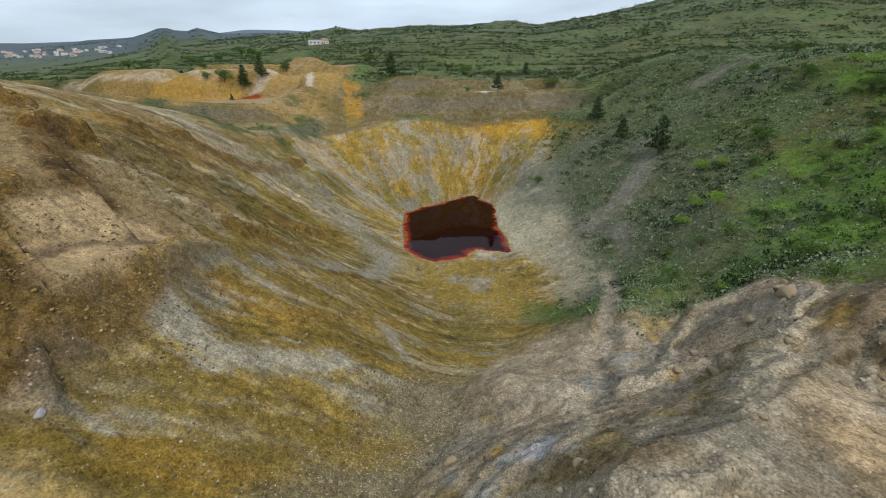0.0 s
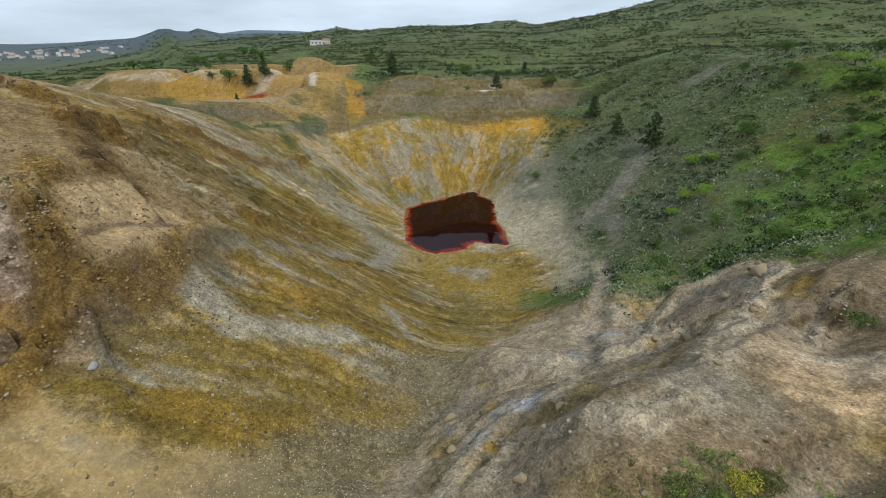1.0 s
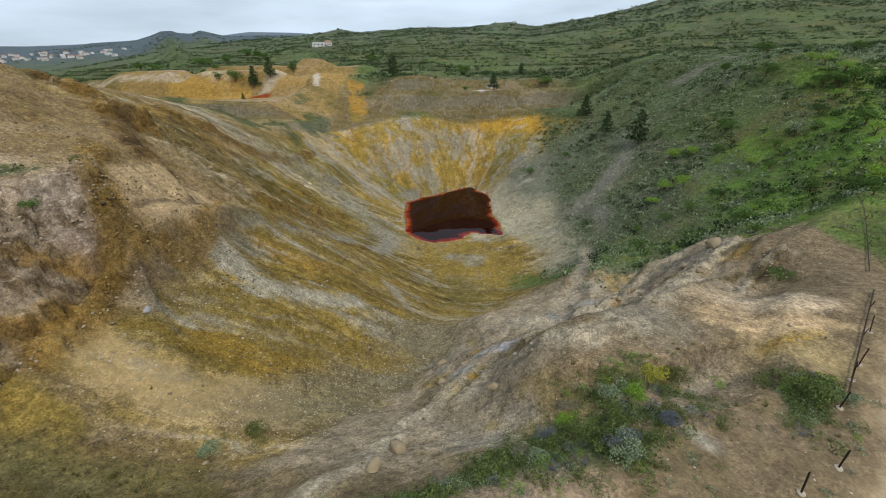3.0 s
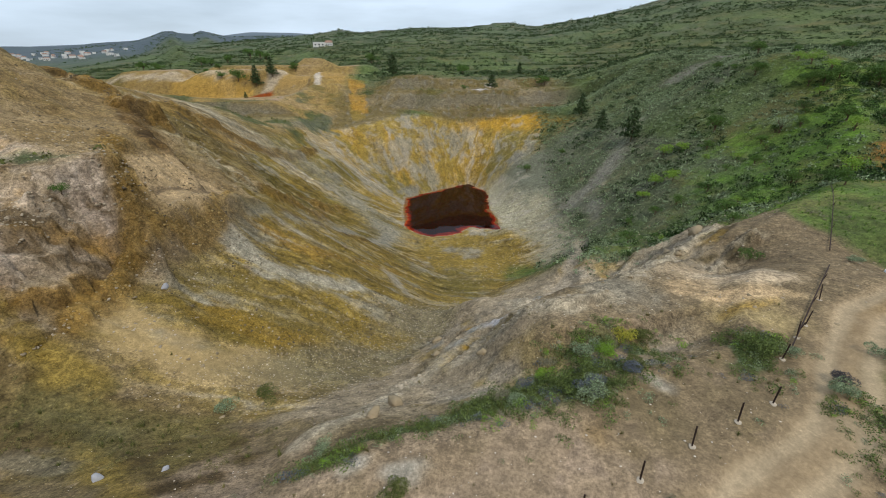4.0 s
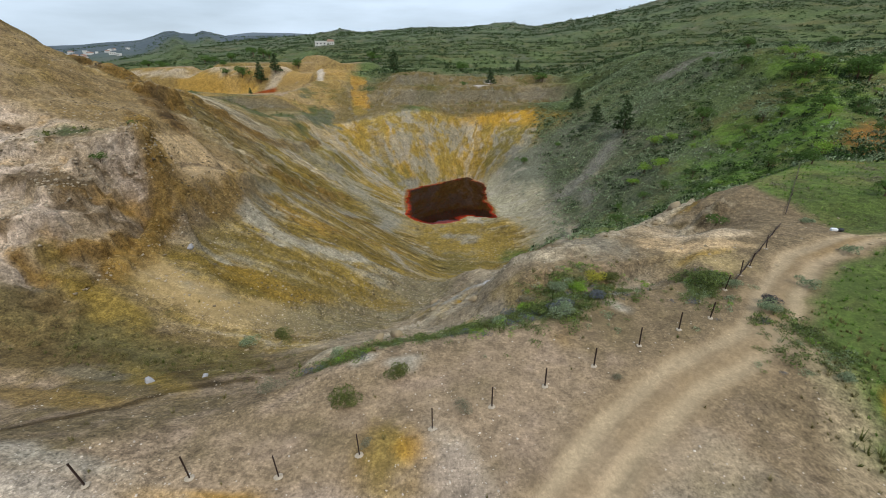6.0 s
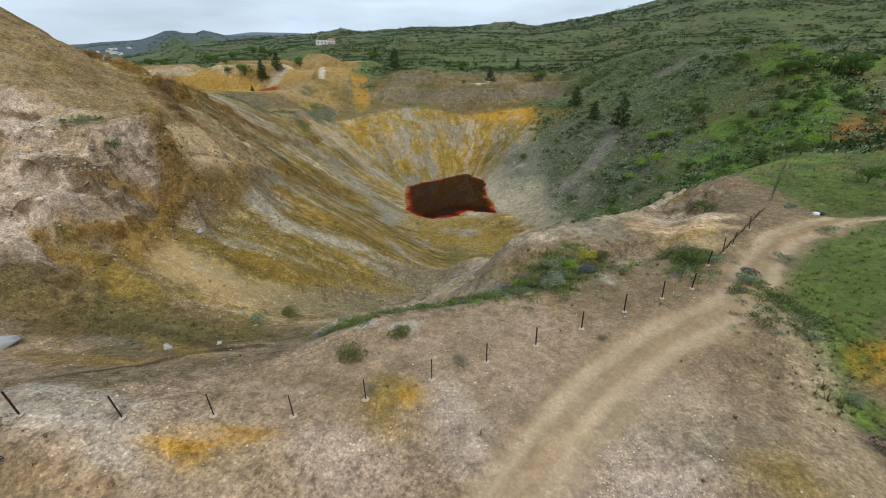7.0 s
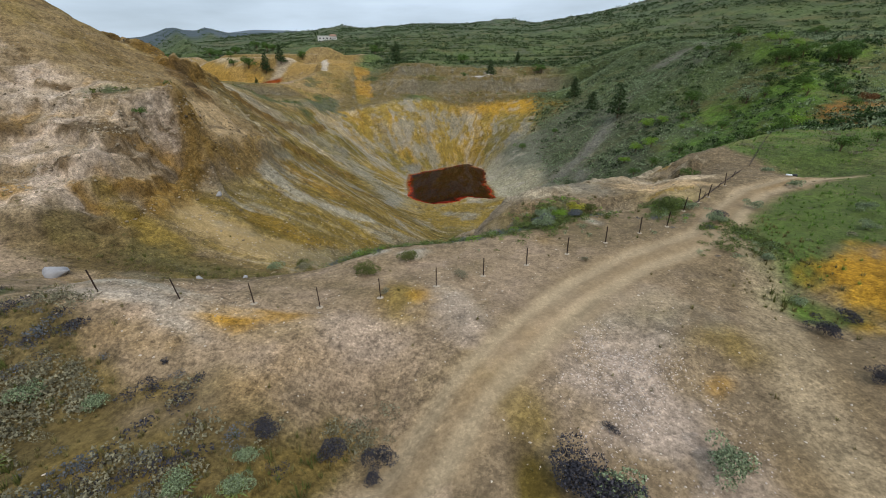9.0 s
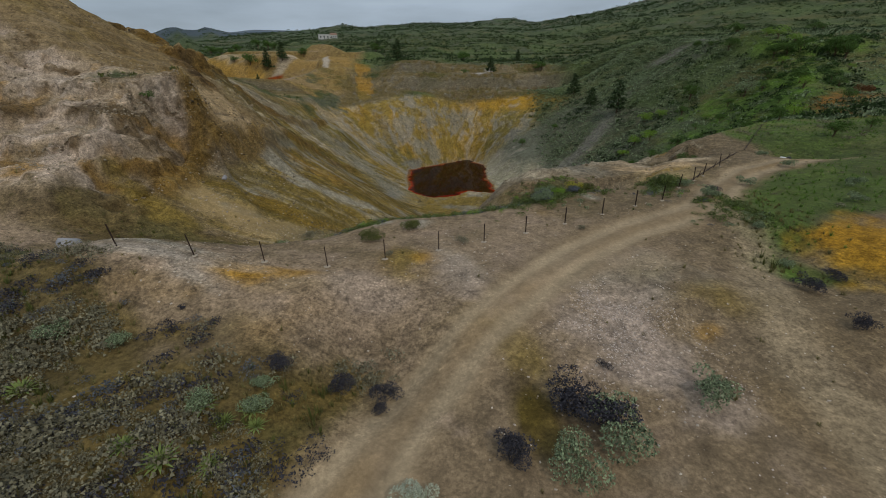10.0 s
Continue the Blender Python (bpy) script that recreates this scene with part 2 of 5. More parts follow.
    broken = 0.65 + 0.6 * fbm(x, y, 4.5, 3)
    jx, jy = x + 1.3 * fbm(x, y, 4, 4, 0.6), y + 1.3 * fbm(x + 60, y, 4, 4, 0.6)
    for way, tall, wide in RIBS:
        rib, _, _ = along(jx, jy, way)
        h = h + tall * broken * step(wide, 0.25 * wide, rib)
    h = h - 0.8 * step(2.6, 0.4, along(jx, jy, GULLY)[0])
    for fx, fy, rx, ry, turn, tall in SPUR_FORMS + VALLEY_FORMS + BENCH_FORMS:
        h = h + tall * hump(x, y, fx, fy, rx * 1.2, ry * 1.2, turn)
    h = h - 1.5 * hump(x, y, -26.5, 17.5, 6.5, 6) + 2.2 * hump(x, y, -55.5, 57, 4.5, 2.5, -15) + 1.2 * hump(x, y, -37.5, 26.5, 4, 2.2, 20)
    h = h - 3.0 * hump(x, y, 5, 18, 4.5, 4.5) - 2.5 * hump(x, y, 46, 64, 15, 10) - 4.5 * hump(x, y, 95, 158, 20, 28) + 2.6 * hump(x, y, 20, 101, 4.5, 5) + 5 * hump(x, y, -43, 136, 7, 10)
    return h

# ---- ground materials ----
def srgb(r, g, b):
    """A base colour from 0-255 values."""
    return np.array([((c / 255 + 0.055) / 1.055) ** 2.4 if c > 10 else c / 255 / 12.92 for c in (r, g, b)])


def nodes_of(name):
    m = bpy.data.materials.new(name)
    m.use_nodes = True
    t = m.node_tree
    return m, t, t.nodes["Principled BSDF"]


def add(t, kind, **values):
    n = t.nodes.new("ShaderNode" + kind)
    for key, v in values.items():
        n.inputs[key.replace("_", " ")].default_value = v
    return n


def ground_material():
    m, t, b = nodes_of("ground_soil")
    att = t.nodes.new("ShaderNodeVertexColor")
    att.layer_name = "soil"
    rough = t.nodes.new("ShaderNodeAttribute")
    rough.attribute_name = "relief"
    tc = t.nodes.new("ShaderNodeTexCoord")
    big = add(t, "TexNoise", Scale=0.45, Detail=8.0, Roughness=0.72)
    mid = add(t, "TexNoise", Scale=1.6, Detail=6.0, Roughness=0.7, Distortion=0.6)
    small = add(t, "TexNoise", Scale=5.5, Detail=5.0, Roughness=0.75)
    stones = add(t, "TexVoronoi", Scale=4.2)
    grit = add(t, "TexVoronoi", Scale=9.5)
    rift = add(t, "TexNoise", Scale=0.9, Detail=7.0, Roughness=0.6)
    rift.noise_type = "RIDGED_MULTIFRACTAL"
    for n in (big, mid, small, stones, grit, rift):
        t.links.new(tc.outputs["Object"], n.inputs["Vector"])

    def ranged(node, out, lo, hi, to_lo, to_hi):
        r = t.nodes.new("ShaderNodeMapRange")
        for key, v in (("From Min", lo), ("From Max", hi), ("To Min", to_lo), ("To Max", to_hi)):
            r.inputs[key].default_value = v
        t.links.new(node.outputs[out], r.inputs[0])
        return r

    def math_node(op, p, q):
        n = t.nodes.new("ShaderNodeMath")
        n.operation = op
        for i, v in enumerate((p, q)):
            if isinstance(v, (int, float)):
                n.inputs[i].default_value = v
            else:
                t.links.new(v, n.inputs[i])
        return n.outputs[0]

    grit_amount = t.nodes.new("ShaderNodeAttribute")
    grit_amount.attribute_name = "grit"
    f = math_node("MULTIPLY", ranged(big, 0, 0.3, 0.7, 0.7, 1.32).outputs[0], ranged(mid, 0, 0.34, 0.66, 0.58, 1.42).outputs[0])
    f = math_node("MULTIPLY", f, ranged(small, 0, 0.34, 0.66, 0.5, 1.5).outputs[0])
    f = math_node("MULTIPLY", f, ranged(rift, 0, 0.2, 0.9, 1.1, 0.68).outputs[0])

    def pebbles(cells, share):
        """Single stones: a spot in some of the cells."""
        pick = t.nodes.new("ShaderNodeSeparateColor")
        t.links.new(cells.outputs["Color"], pick.inputs[0])
        chosen = math_node("GREATER_THAN", math_node("ADD", pick.outputs[0], math_node("MULTIPLY", grit_amount.outputs["Fac"], share)), 0.97)
        spot = ranged(cells, "Distance", 0.22, 0.42, 1.0, 0.0).outputs[0]
        tone = ranged(pick, 1, 0.0, 1.0, -0.45, 0.6).outputs[0]
        m_ = math_node("MULTIPLY", chosen, spot)
        return m_, math_node("ADD", math_node("MULTIPLY", m_, tone), 1.0)

    m1, t1 = pebbles(stones, 0.45)
    m2, t2 = pebbles(grit, 0.6)
    f = math_node("MULTIPLY", math_node("MULTIPLY", f, t1), t2)
    # worn and sandy ground is smoother
    calm = t.nodes.new("ShaderNodeMapRange")
    for key, v in (("From Min", 0.06), ("From Max", 0.3), ("To Min", 0.25), ("To Max", 1.0)):
        calm.inputs[key].default_value = v
    t.links.new(rough.outputs["Fac"], calm.inputs[0])
    f = math_node("ADD", math_node("MULTIPLY", math_node("SUBTRACT", f, 1.0), calm.outputs[0]), 1.0)
    scale = t.nodes.new("ShaderNodeVectorMath")
    scale.operation = "SCALE"
    t.links.new(att.outputs["Color"], scale.inputs[0])
    t.links.new(f, scale.inputs["Scale"])
    t.links.new(scale.outputs[0], b.inputs["Base Color"])
    b.inputs["Roughness"].default_value, b.inputs["Specular IOR Level"].default_value = 0.95, 0.12
    h = math_node("ADD", math_node("MULTIPLY", big.outputs[0], 1.3), math_node("MULTIPLY", mid.outputs[0], 0.8))
    h = math_node("ADD", h, math_node("MULTIPLY", small.outputs[0], 0.42))
    h = math_node("SUBTRACT", h, math_node("MULTIPLY", rift.outputs[0], 0.35))
    h = math_node("ADD", h, math_node("ADD", math_node("MULTIPLY", m1, 0.16), math_node("MULTIPLY", m2, 0.07)))
    bump = add(t, "Bump", Distance=0.8)
    t.links.new(rough.outputs["Fac"], bump.inputs["Strength"])
    t.links.new(h, bump.inputs["Height"])
    t.links.new(bump.outputs[0], b.inputs["Normal"])
    return m


# ---- ground colours ----
OCHRE, GOLD, RUST = srgb(150, 128, 64), srgb(176, 138, 50), srgb(140, 84, 40)
GREY, PALE, BUFF = srgb(142, 138, 126), srgb(178, 170, 156), srgb(148, 134, 106)
PINK, OLIVE, DRY = srgb(182, 160, 142), srgb(106, 102, 56), srgb(122, 108, 70)
SAND, GRAVEL, MOSS = srgb(180, 160, 116), srgb(134, 124, 96), srgb(98, 84, 24)
GRASS, SCRUB, SCREE = srgb(108, 148, 46), srgb(70, 80, 46), srgb(112, 114, 98)
FIELD, HAZE_BLUE = srgb(104, 122, 74), srgb(92, 106, 122)
DARK = srgb(84, 70, 44)
# patches: x, y, half length, half width, turn, strength
SANDS = [(27, 12.2, 4, 3, 0, 0.8)]
PALES = [(-8, 52, 5, 1.2, -60, 0.8), (6.5, 25, 1.8, 2.4, 0, 1), (25, 36, 4.5, 3, 60, 0.8), (29.5, 19, 3.2, 2.0, -20, 1), (-3.4, -1.4, 1.1, 0.7, 40, 1), (-0.8, -1.8, 1.6, 0.7, 10, 1), (16, 6.6, 1.5, 0.6, -20, 1), (15.2, 3.9, 1.1, 0.6, -40, 0.9), (-15.5, -10.9, 4.5, 0.8, -5, 0.9), (3, -10.5, 1.2, 4, 20, 0.5), (12.5, -11, 4, 3, 0, 0.5)]
OCHRES = [(-10, -12.6, 2.8, 1.0, -8, 0.8), (30, -8.5, 4.2, 3.4, 30, 1), (-1, -9.2, 1.2, 2.4, 0, 0.8), (-31, 10.6, 5, 1.6, -12, 0.9), (-19, 0.5, 6, 1.0, -35, 0.7), (14.2, -10.4, 2.2, 1.2, 30, 0.6), (16.8, -13.5, 2.6, 1.4, -20, 0.6), (4.2, -15, 1.1, 5, 22, 0.7), (25.4, 37, 1.0, 3.2, 12, 0.9), (-7.5, -12.8, 2.4, 1.2, 0, 0.6), (2.9, 55, 5, 3.2, 0, 1), (-18, 27, 8, 2.0, 8, 0.6), (-9, 29, 6, 2.4, 30, 0.8), (-26, 52, 10, 2.4, -15, 0.9), (-22, 65, 9, 2.5, -20, 0.7), (-31, 62, 8, 2, -20, 0.8)]
GREYS = [(17.8, 38, 3, 3, 20, 0.9), (27.7, 45, 2.6, 2, 30, 0.9), (18, 17, 3.2, 4, 20, 0.6), (-17, 97, 3.2, 10, 15, 0.8), (-13.5, 152, 5, 2.6, 40, 0.95), (32, 164, 4.5, 3.2, 60, 0.95), (26, 170, 2, 3, 20, 0.8), (-8, 176, 2, 8, 5, 0.6), (-26, 166, 3, 9, 35, 0.5), (41, 111, 5, 2.4, 30, 0.6), (52, 116, 6, 3, 40, 0.6), (-0.5, 29.5, 1.8, 1.6, 0, 0.6)]


def mix(c, colour, w):
    return c + (colour - c) * np.clip(w, 0, 1)[:, None]


def spots(c, colour, rows, x, y):
    torn = 0.6 * fbm(x, y, 3.0, 5, 0.7)
    for px, py, rx, ry, turn, strength in rows:
        c = mix(c, colour, strength * step(0.34, 0.95, hump(x, y, px, py, rx * 1.4, ry * 1.4, turn) + torn))
    return c


def greenness(x, y, z):
    """How densely low shrubs cover the ground, 0 to 1, and how lush it is."""
    b = fbm(x + 90, y - 40, 22, 4, 0.55)
    fine = fbm(x, y, 5, 3)
    bare = hump(x, y, 50, 113, 9, 3.2, 40) + hump(x, y, 41, 107, 6, 2.6, 30) + hump(x, y, 58, 120, 6, 3, 50) + hump(x, y, 44, 96, 2.4, 7, -10) + hump(x, y, 152, 174, 26, 10) + hump(x, y, 85, 58, 17, 6, 35) + hump(x, y, 74, 33, 5, 3) + 0.7 * hump(x, y, 101, 168, 12, 5) + 0.7 * hump(x, y, 118, 172, 7, 5) + 0.6 * hump(x, y, 67, 132, 5, 4) + step(2.4, 1.0, along(x, y, GULLY)[0] + 0.6 * fine)
    slope_e = (1 - 0.9 * np.clip(1.5 * bare + 0.5 * fine, 0, 1)) * step(27, 38, x - 0.12 * (y - 75)) * step(-2, 3, y - 50 - 0.02 * x) * step(215, 200, y) * step(-1.5, 2.5, z - 3 - 0.10 * (x - 22) + 4 * fine)
    valley = (hump(x, y, 22, 70, 5, 11, 20) + hump(x, y, 33, 62, 10, 6, 0)) * (1 - np.clip(bare, 0, 1))
    meadow = np.maximum(step(29, 33, x + 0.5 * fine) * step(4.5, 2.0, y - 3 - 0.42 * (x - 30) + 0.8 * fine) * step(-5, -2, y - 0.1 * (x - 30)), step(43, 47, x + 1.5 * fine) * step(-4, 1, y)) * step(75, 60, y + 0.1 * x)
    verge = hump(x, y, 27, -4.5, 3.2, 2.2, 35) + hump(x, y, 32, 0.5, 6, 3.4, 20) + hump(x, y, 24.5, -9.5, 2.6, 1.4, -30) + hump(x, y, 33, 3, 5, 2.5, 10)
    heath = step(1.2, -1.2, y + 18 - 5.5 * step(-11, -19, x) - 4 * step(-22, -27, x) + 2.2 * fine + 1.0 * fbm(x, y, 1.6, 3)) * step(0.8, -0.8, x + 1.6 - 0.30 * (y + 18) + 0.8 * fine)
    edge = (hump(x, y, 12, 6.6, 5.5, 2.6, 35) + hump(x, y, 4.6, 4.6, 3, 1.2, 25) + 0.9 * hump(x, y, -1.5, 1.1, 4, 0.8, 25) + 0.8 * hump(x, y, -6, -0.5, 2, 0.7, 20) + hump(x, y, 23.4, 6.6, 2.4, 2.0, 20)) * step(-0.5, 0.1, fbm(x, y, 2.6, 3)) * 1.5
    far = step(212, 226, back(x, y) + 0.45 * np.maximum(0, -x - 12)) * (0.35 + 0.65 * step(-0.3, 0.2, b)) * (1 - step(-36, -50, x) * step(-230, -190, x) * step(300, 270, y))
    west = (0.08 + 0.6 * step(0.05, 0.4, fbm(x, y, 11, 4))) * step(-46, -56, x) * step(120, 135, y + 0.4 * x + 30) * step(205, 190, y) + 0.5 * step(0.1, 0.4, fbm(x, y, 9, 4)) * step(-36, -44, x) * step(150, 165, y) * step(200, 190, y)
    bowl = 0.3 * hump(x, y, -25, 5.4, 11, 4.2, -6) * step(-0.1, 0.3, fine)
    crest = hump(x, y, -42, 27, 4.5, 1.6, 10) * 0.8
    cover = np.clip(np.maximum.reduce([slope_e * (0.55 + 0.4 * b), valley * 0.9, meadow, verge, heath * 0.9, edge, far, west, bowl, crest]), 0, 1)
    lush = np.clip(np.maximum.reduce([step(44, 60, x - 0.55 * (y - 66)) * step(128, 100, y) * slope_e * step(-0.45, 0.0, b), meadow * (0.5 + 0.4 * step(-0.2, 0.3, fine)), verge * 0.8, valley * 0.5, hump(x, y, 46, 62, 14, 12) * slope_e, edge * 0.12]), 0, 1)
    return cover, lush


def paint(x, y, z, slope):
    """Soil colour, far haze mixed in, and strength of fine relief at each place."""
    d, side, (z0, wide) = along(x, y, SPINE)
    shore = shore_distance(x, y)
    ang = np.arctan2(x - 3, y - 134)
    u = np.where(y > 110, np.maximum(0, shore), np.maximum(0, d - wide))
    down = np.where(y > 118, ang * 36, y * 1.2 + 0.15 * u) + 2.6 * fbm(x, y, 7, 4, 0.6) + 0.7 * fbm(x - 30, y + 70, 2.2, 4, 0.6)
    steep = step(0.12, 0.32, slope)
    streak = fbm(down, u * 0.26, 4.0, 5, 0.62)
    streak2 = fbm(down + 60, u * 0.24 + 9, 9.0, 5, 0.6)
    thin = fbm(down * 1.7 - 20, u * 0.2 + 3, 1.6, 3, 0.6)
    blot = fbm(x, y, 9, 5, 0.6)
    streak, streak2, thin = [lerp(blot * 0.7, s, steep) for s in (streak, streak2, thin)]
    blot2 = fbm(x + 90, y - 40, 22, 4, 0.55)
    fine = fbm(x - 30, y + 70, 2.2, 4, 0.6)
    n = len(x)
    # country
    c = np.tile(FIELD, (n, 1))
    c = mix(c, SCRUB, step(-0.1, 0.3, blot2))
    c = mix(c, DRY, 0.7 * step(0.05, 0.4, fbm(x, y * 2.5, 60, 4)))
    c = mix(c, GREY, 0.5 * step(0.2, 0.5, fbm(x + 300, y * 2, 45, 4)) * step(300, 200, y))
    # worn saddle west of the pool
    saddle = step(-120, -85, x) * step(-24, -34, x) * step(100, 125, y) * step(222, 205, y)
    k = mix(np.tile(srgb(150, 134, 98), (n, 1)), srgb(116, 112, 74), step(-0.15, 0.3, blot2))
    k = mix(k, GREY, 0.6 * step(0.05, 0.4, streak2))
    k = mix(k, srgb(166, 144, 100), 0.7 * step(0.1, 0.4, blot))
    c = mix(c, k, 0.9 * saddle)
    # bare plateau near the fence
    p = np.tile(srgb(156, 136, 110), (n, 1))
    p = mix(p, srgb(180, 158, 134), 0.8 * step(-0.15, 0.4, blot2 + 0.4 * fine))
    p = mix(p, srgb(166, 134, 80), 0.4 * step(0.12, 0.45, blot))
    p = mix(p, srgb(128, 114, 84), 0.8 * step(-0.3, 0.3, fbm(x + 12, y, 5, 5, 0.6)) * step(-9, -5, y - 0.45 * x) * step(22, 14, y))
    p = mix(p, DRY, 0.7 * step(0.1, 0.5, fbm(x - 5, y, 12, 5) + 0.3 * fine) * step(12, 6, y))
    p = mix(p, srgb(146, 130, 106), 0.7 * step(9, 15, y))
    p = mix(p, PINK, 0.5 * step(0.2, 0.55, fine))
    # darkens the plateau towards the right, where it came out too bright
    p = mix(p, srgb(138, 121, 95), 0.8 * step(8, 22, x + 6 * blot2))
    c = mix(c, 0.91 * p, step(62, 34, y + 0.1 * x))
    # left hill
    hill = step(lerp(-29.5, -24, step(45, 58, y)), lerp(-32, -31, step(45, 58, y)), x + 1.2 * fine) * step(160, 120, y) * step(0, 9, y)
    q = mix(np.tile(srgb(170, 148, 112), (n, 1)), srgb(150, 128, 90), step(-0.25, 0.3, blot))
    rill = fbm((0.5 * x - 0.86 * y) * 1.0, (0.86 * x + 0.5 * y) * 0.16, 1.5, 4, 0.6)
    q = mix(q, srgb(120, 102, 72), 0.45 * step(0.15, 0.45, rill) * step(24, 30, y) * step(62, 54, y))
    q = mix(q, OCHRE, 0.45 * step(0.0, 0.4, blot2 + 0.4 * fine) * step(30, 38, y))
    q = mix(q, OLIVE, 0.3 * step(0.15, 0.5, blot2) * step(30, 40, y))
    # dark ledges of the cap rock
    cap, _, _ = along(x + 0.8 * fine, y + 0.8 * blot, [(-66, 58), (-57.5, 56.2), (-54.2, 56.4), (-50, 53), (-46, 49), (-41.5, 45.5), (-38.5, 44.5)])
    q = mix(q, srgb(118, 92, 52), 0.85 * step(2.6, 0.8, cap + 1.4 * fine))
    q = mix(q, srgb(70, 56, 38), 0.8 * step(0.05, 0.4, fbm(x + 4, y, 2.2, 4, 0.65)) * step(2.8, 1.0, cap + 1.2 * fine))
    # crumbling pale cliff: pink rock, whitened rim, brown patches, ochre foot
    cliff = step(-31.4, -33.2, x + 0.9 * fine) * step(3, 7, y) * step(30, 26.5, y + 0.5 * np.minimum(0, x + 40) * 0.4 + 0.9 * fine)
    k = mix(np.tile(srgb(182, 164, 142), (n, 1)), srgb(202, 184, 168), step(-0.2, 0.35, blot + 0.5 * fine))
    k = mix(k, srgb(148, 130, 100), 0.8 * step(0.0, 0.35, fbm(x + 15, y * 0.8 + z, 6, 5, 0.6)))
    k = mix(k, srgb(104, 84, 54), 0.8 * step(0.12, 0.42, fbm(x - 8, y + 1.4 * z, 3.4, 5, 0.65)))
    k = mix(k, srgb(162, 124, 52), 0.75 * step(0.0, 0.4, fbm(x + 61, y + z, 5, 4, 0.6) + 0.03 * (31.5 - z)))
    k = mix(k, srgb(216, 202, 190), 0.8 * step(2.2, 0.4, np.abs(z - 39.2 - 0.5 * blot) + 0.9 * fine) * step(-0.3, 0.2, blot2 + 0.5 * fine + 0.2))
    # dark band below the rim: shade of overhung hollows painted into the colour
    k = mix(k, srgb(92, 76, 52), 0.85 * step(1.3, 0.4, np.abs(z - 37.0 - 0.8 * blot) + 0.8 * fine) * step(-0.15, 0.2, fbm(x * 0.7, y + 9, 4, 4)))
    q = mix(q, 1.2 * k, 0.95 * cliff)
    # rusty arete between cliff and shelf, and the lip of the shelf
    arete, _, _ = along(x + 0.7 * fine, y + 0.7 * blot, [(-43, 40), (-41.8, 38.5), (-38, 32.3), (-34.5, 29), (-32.8, 26), (-32.6, 21), (-32, 14.5)])
    q = mix(q, srgb(150, 120, 62), 0.8 * step(1.8, 0.4, arete + 1.2 * fine))
    q = mix(q, srgb(92, 70, 34), 0.7 * step(0.1, 0.4, fbm(x, y + z, 1.6, 3, 0.65)) * step(2.4, 0.8, arete + 0.8 * fine))
    q = mix(q, srgb(164, 126, 46), 0.85 * step(0.35, 0.75, hump(x, y, -33.5, 10.2, 6, 1.3, -4) + 0.4 * fine))
    # shale lines slanting down the slope
    run_l, run_a = 0.78 * x + 0.63 * y, 0.78 * y - 0.63 * x
    patchy = step(-0.35, 0.15, fbm(x + 21, y, 11, 4, 0.6))
    shale = fbm(run_l * 0.12, run_a + 2.4 * blot + 0.9 * fine, 2.8, 5, 0.65) * (0.35 + 0.65 * patchy)
    shale2 = fbm(run_l * 0.2 + 40, run_a + 1.5 * blot + 0.6 * fine, 1.2, 4, 0.65)
    north = step(48, 56, y)
    q = mix(q, srgb(158, 126, 62), 0.55 * step(0.0, 0.35, fbm(run_l * 0.2 + 9, run_a, 9, 4)) * north)
    q = mix(q, srgb(196, 184, 154), 0.85 * step(0.0, 0.26, shale) * north)
    q = mix(q, srgb(92, 82, 60), 0.65 * step(-0.1, -0.34, shale + 0.3 * shale2) * north)
    q = q * (1 + 0.5 * np.clip(shale2, -0.5, 0.5) * north)[:, None]
    c = mix(c, q, hill)
    # inside of the pit
    inside = step(1.5, -1.5, z - 28.2 - 1.5 * blot) * step(-70, -50, x) * step(2, 8, y + 0.25 * x) * step(200, 190, back(x, y))
    inside = inside * (1 - hill * step(-30, -32.5, x) * step(52, 42, y))
    w = np.tile(OCHRE, (n, 1))
    w = mix(w, OLIVE, 0.6 * step(-0.1, 0.35, blot2))
    w = mix(w, GOLD, 0.6 * step(-0.05, 0.35, streak2 + 0.3 * thin) * lerp(0.22, 1.0, step(128, 165, y)))
    w = mix(w, GREY, 0.8 * step(0.02, 0.4, streak + lerp(0.25, 0.7, step(118, 140, y)) * blot + 0.25 * thin))
    w = mix(w, PALE, 0.5 * step(0.25, 0.6, streak2 + 0.35 * thin))
    w = mix(w, DARK, 0.45 * step(0.2, 0.6, fbm(x + 11, y, 3.0, 5, 0.65) + 0.3 * thin))
    w = mix(w, GOLD, 0.9 * step(20, 24, z + 3 * thin) * step(0, 20, x) * step(160, 172, y))
    w = mix(w, SAND, 0.5 * step(0.25, 0.6, fine + 0.5 * thin))
    w = w * (1 + (0.75 * np.clip(thin, -0.45, 0.45) * steep + 0.45 * np.clip(streak, -0.5, 0.5)) * lerp(1.0, 0.35, step(118, 140, y)))[:, None]
    # bands of the western bowl: pale and grey scree, rusty ledge, olive apron, sand at the foot
    bow = (x + 1.2 * blot, y + 1.5 * fine)
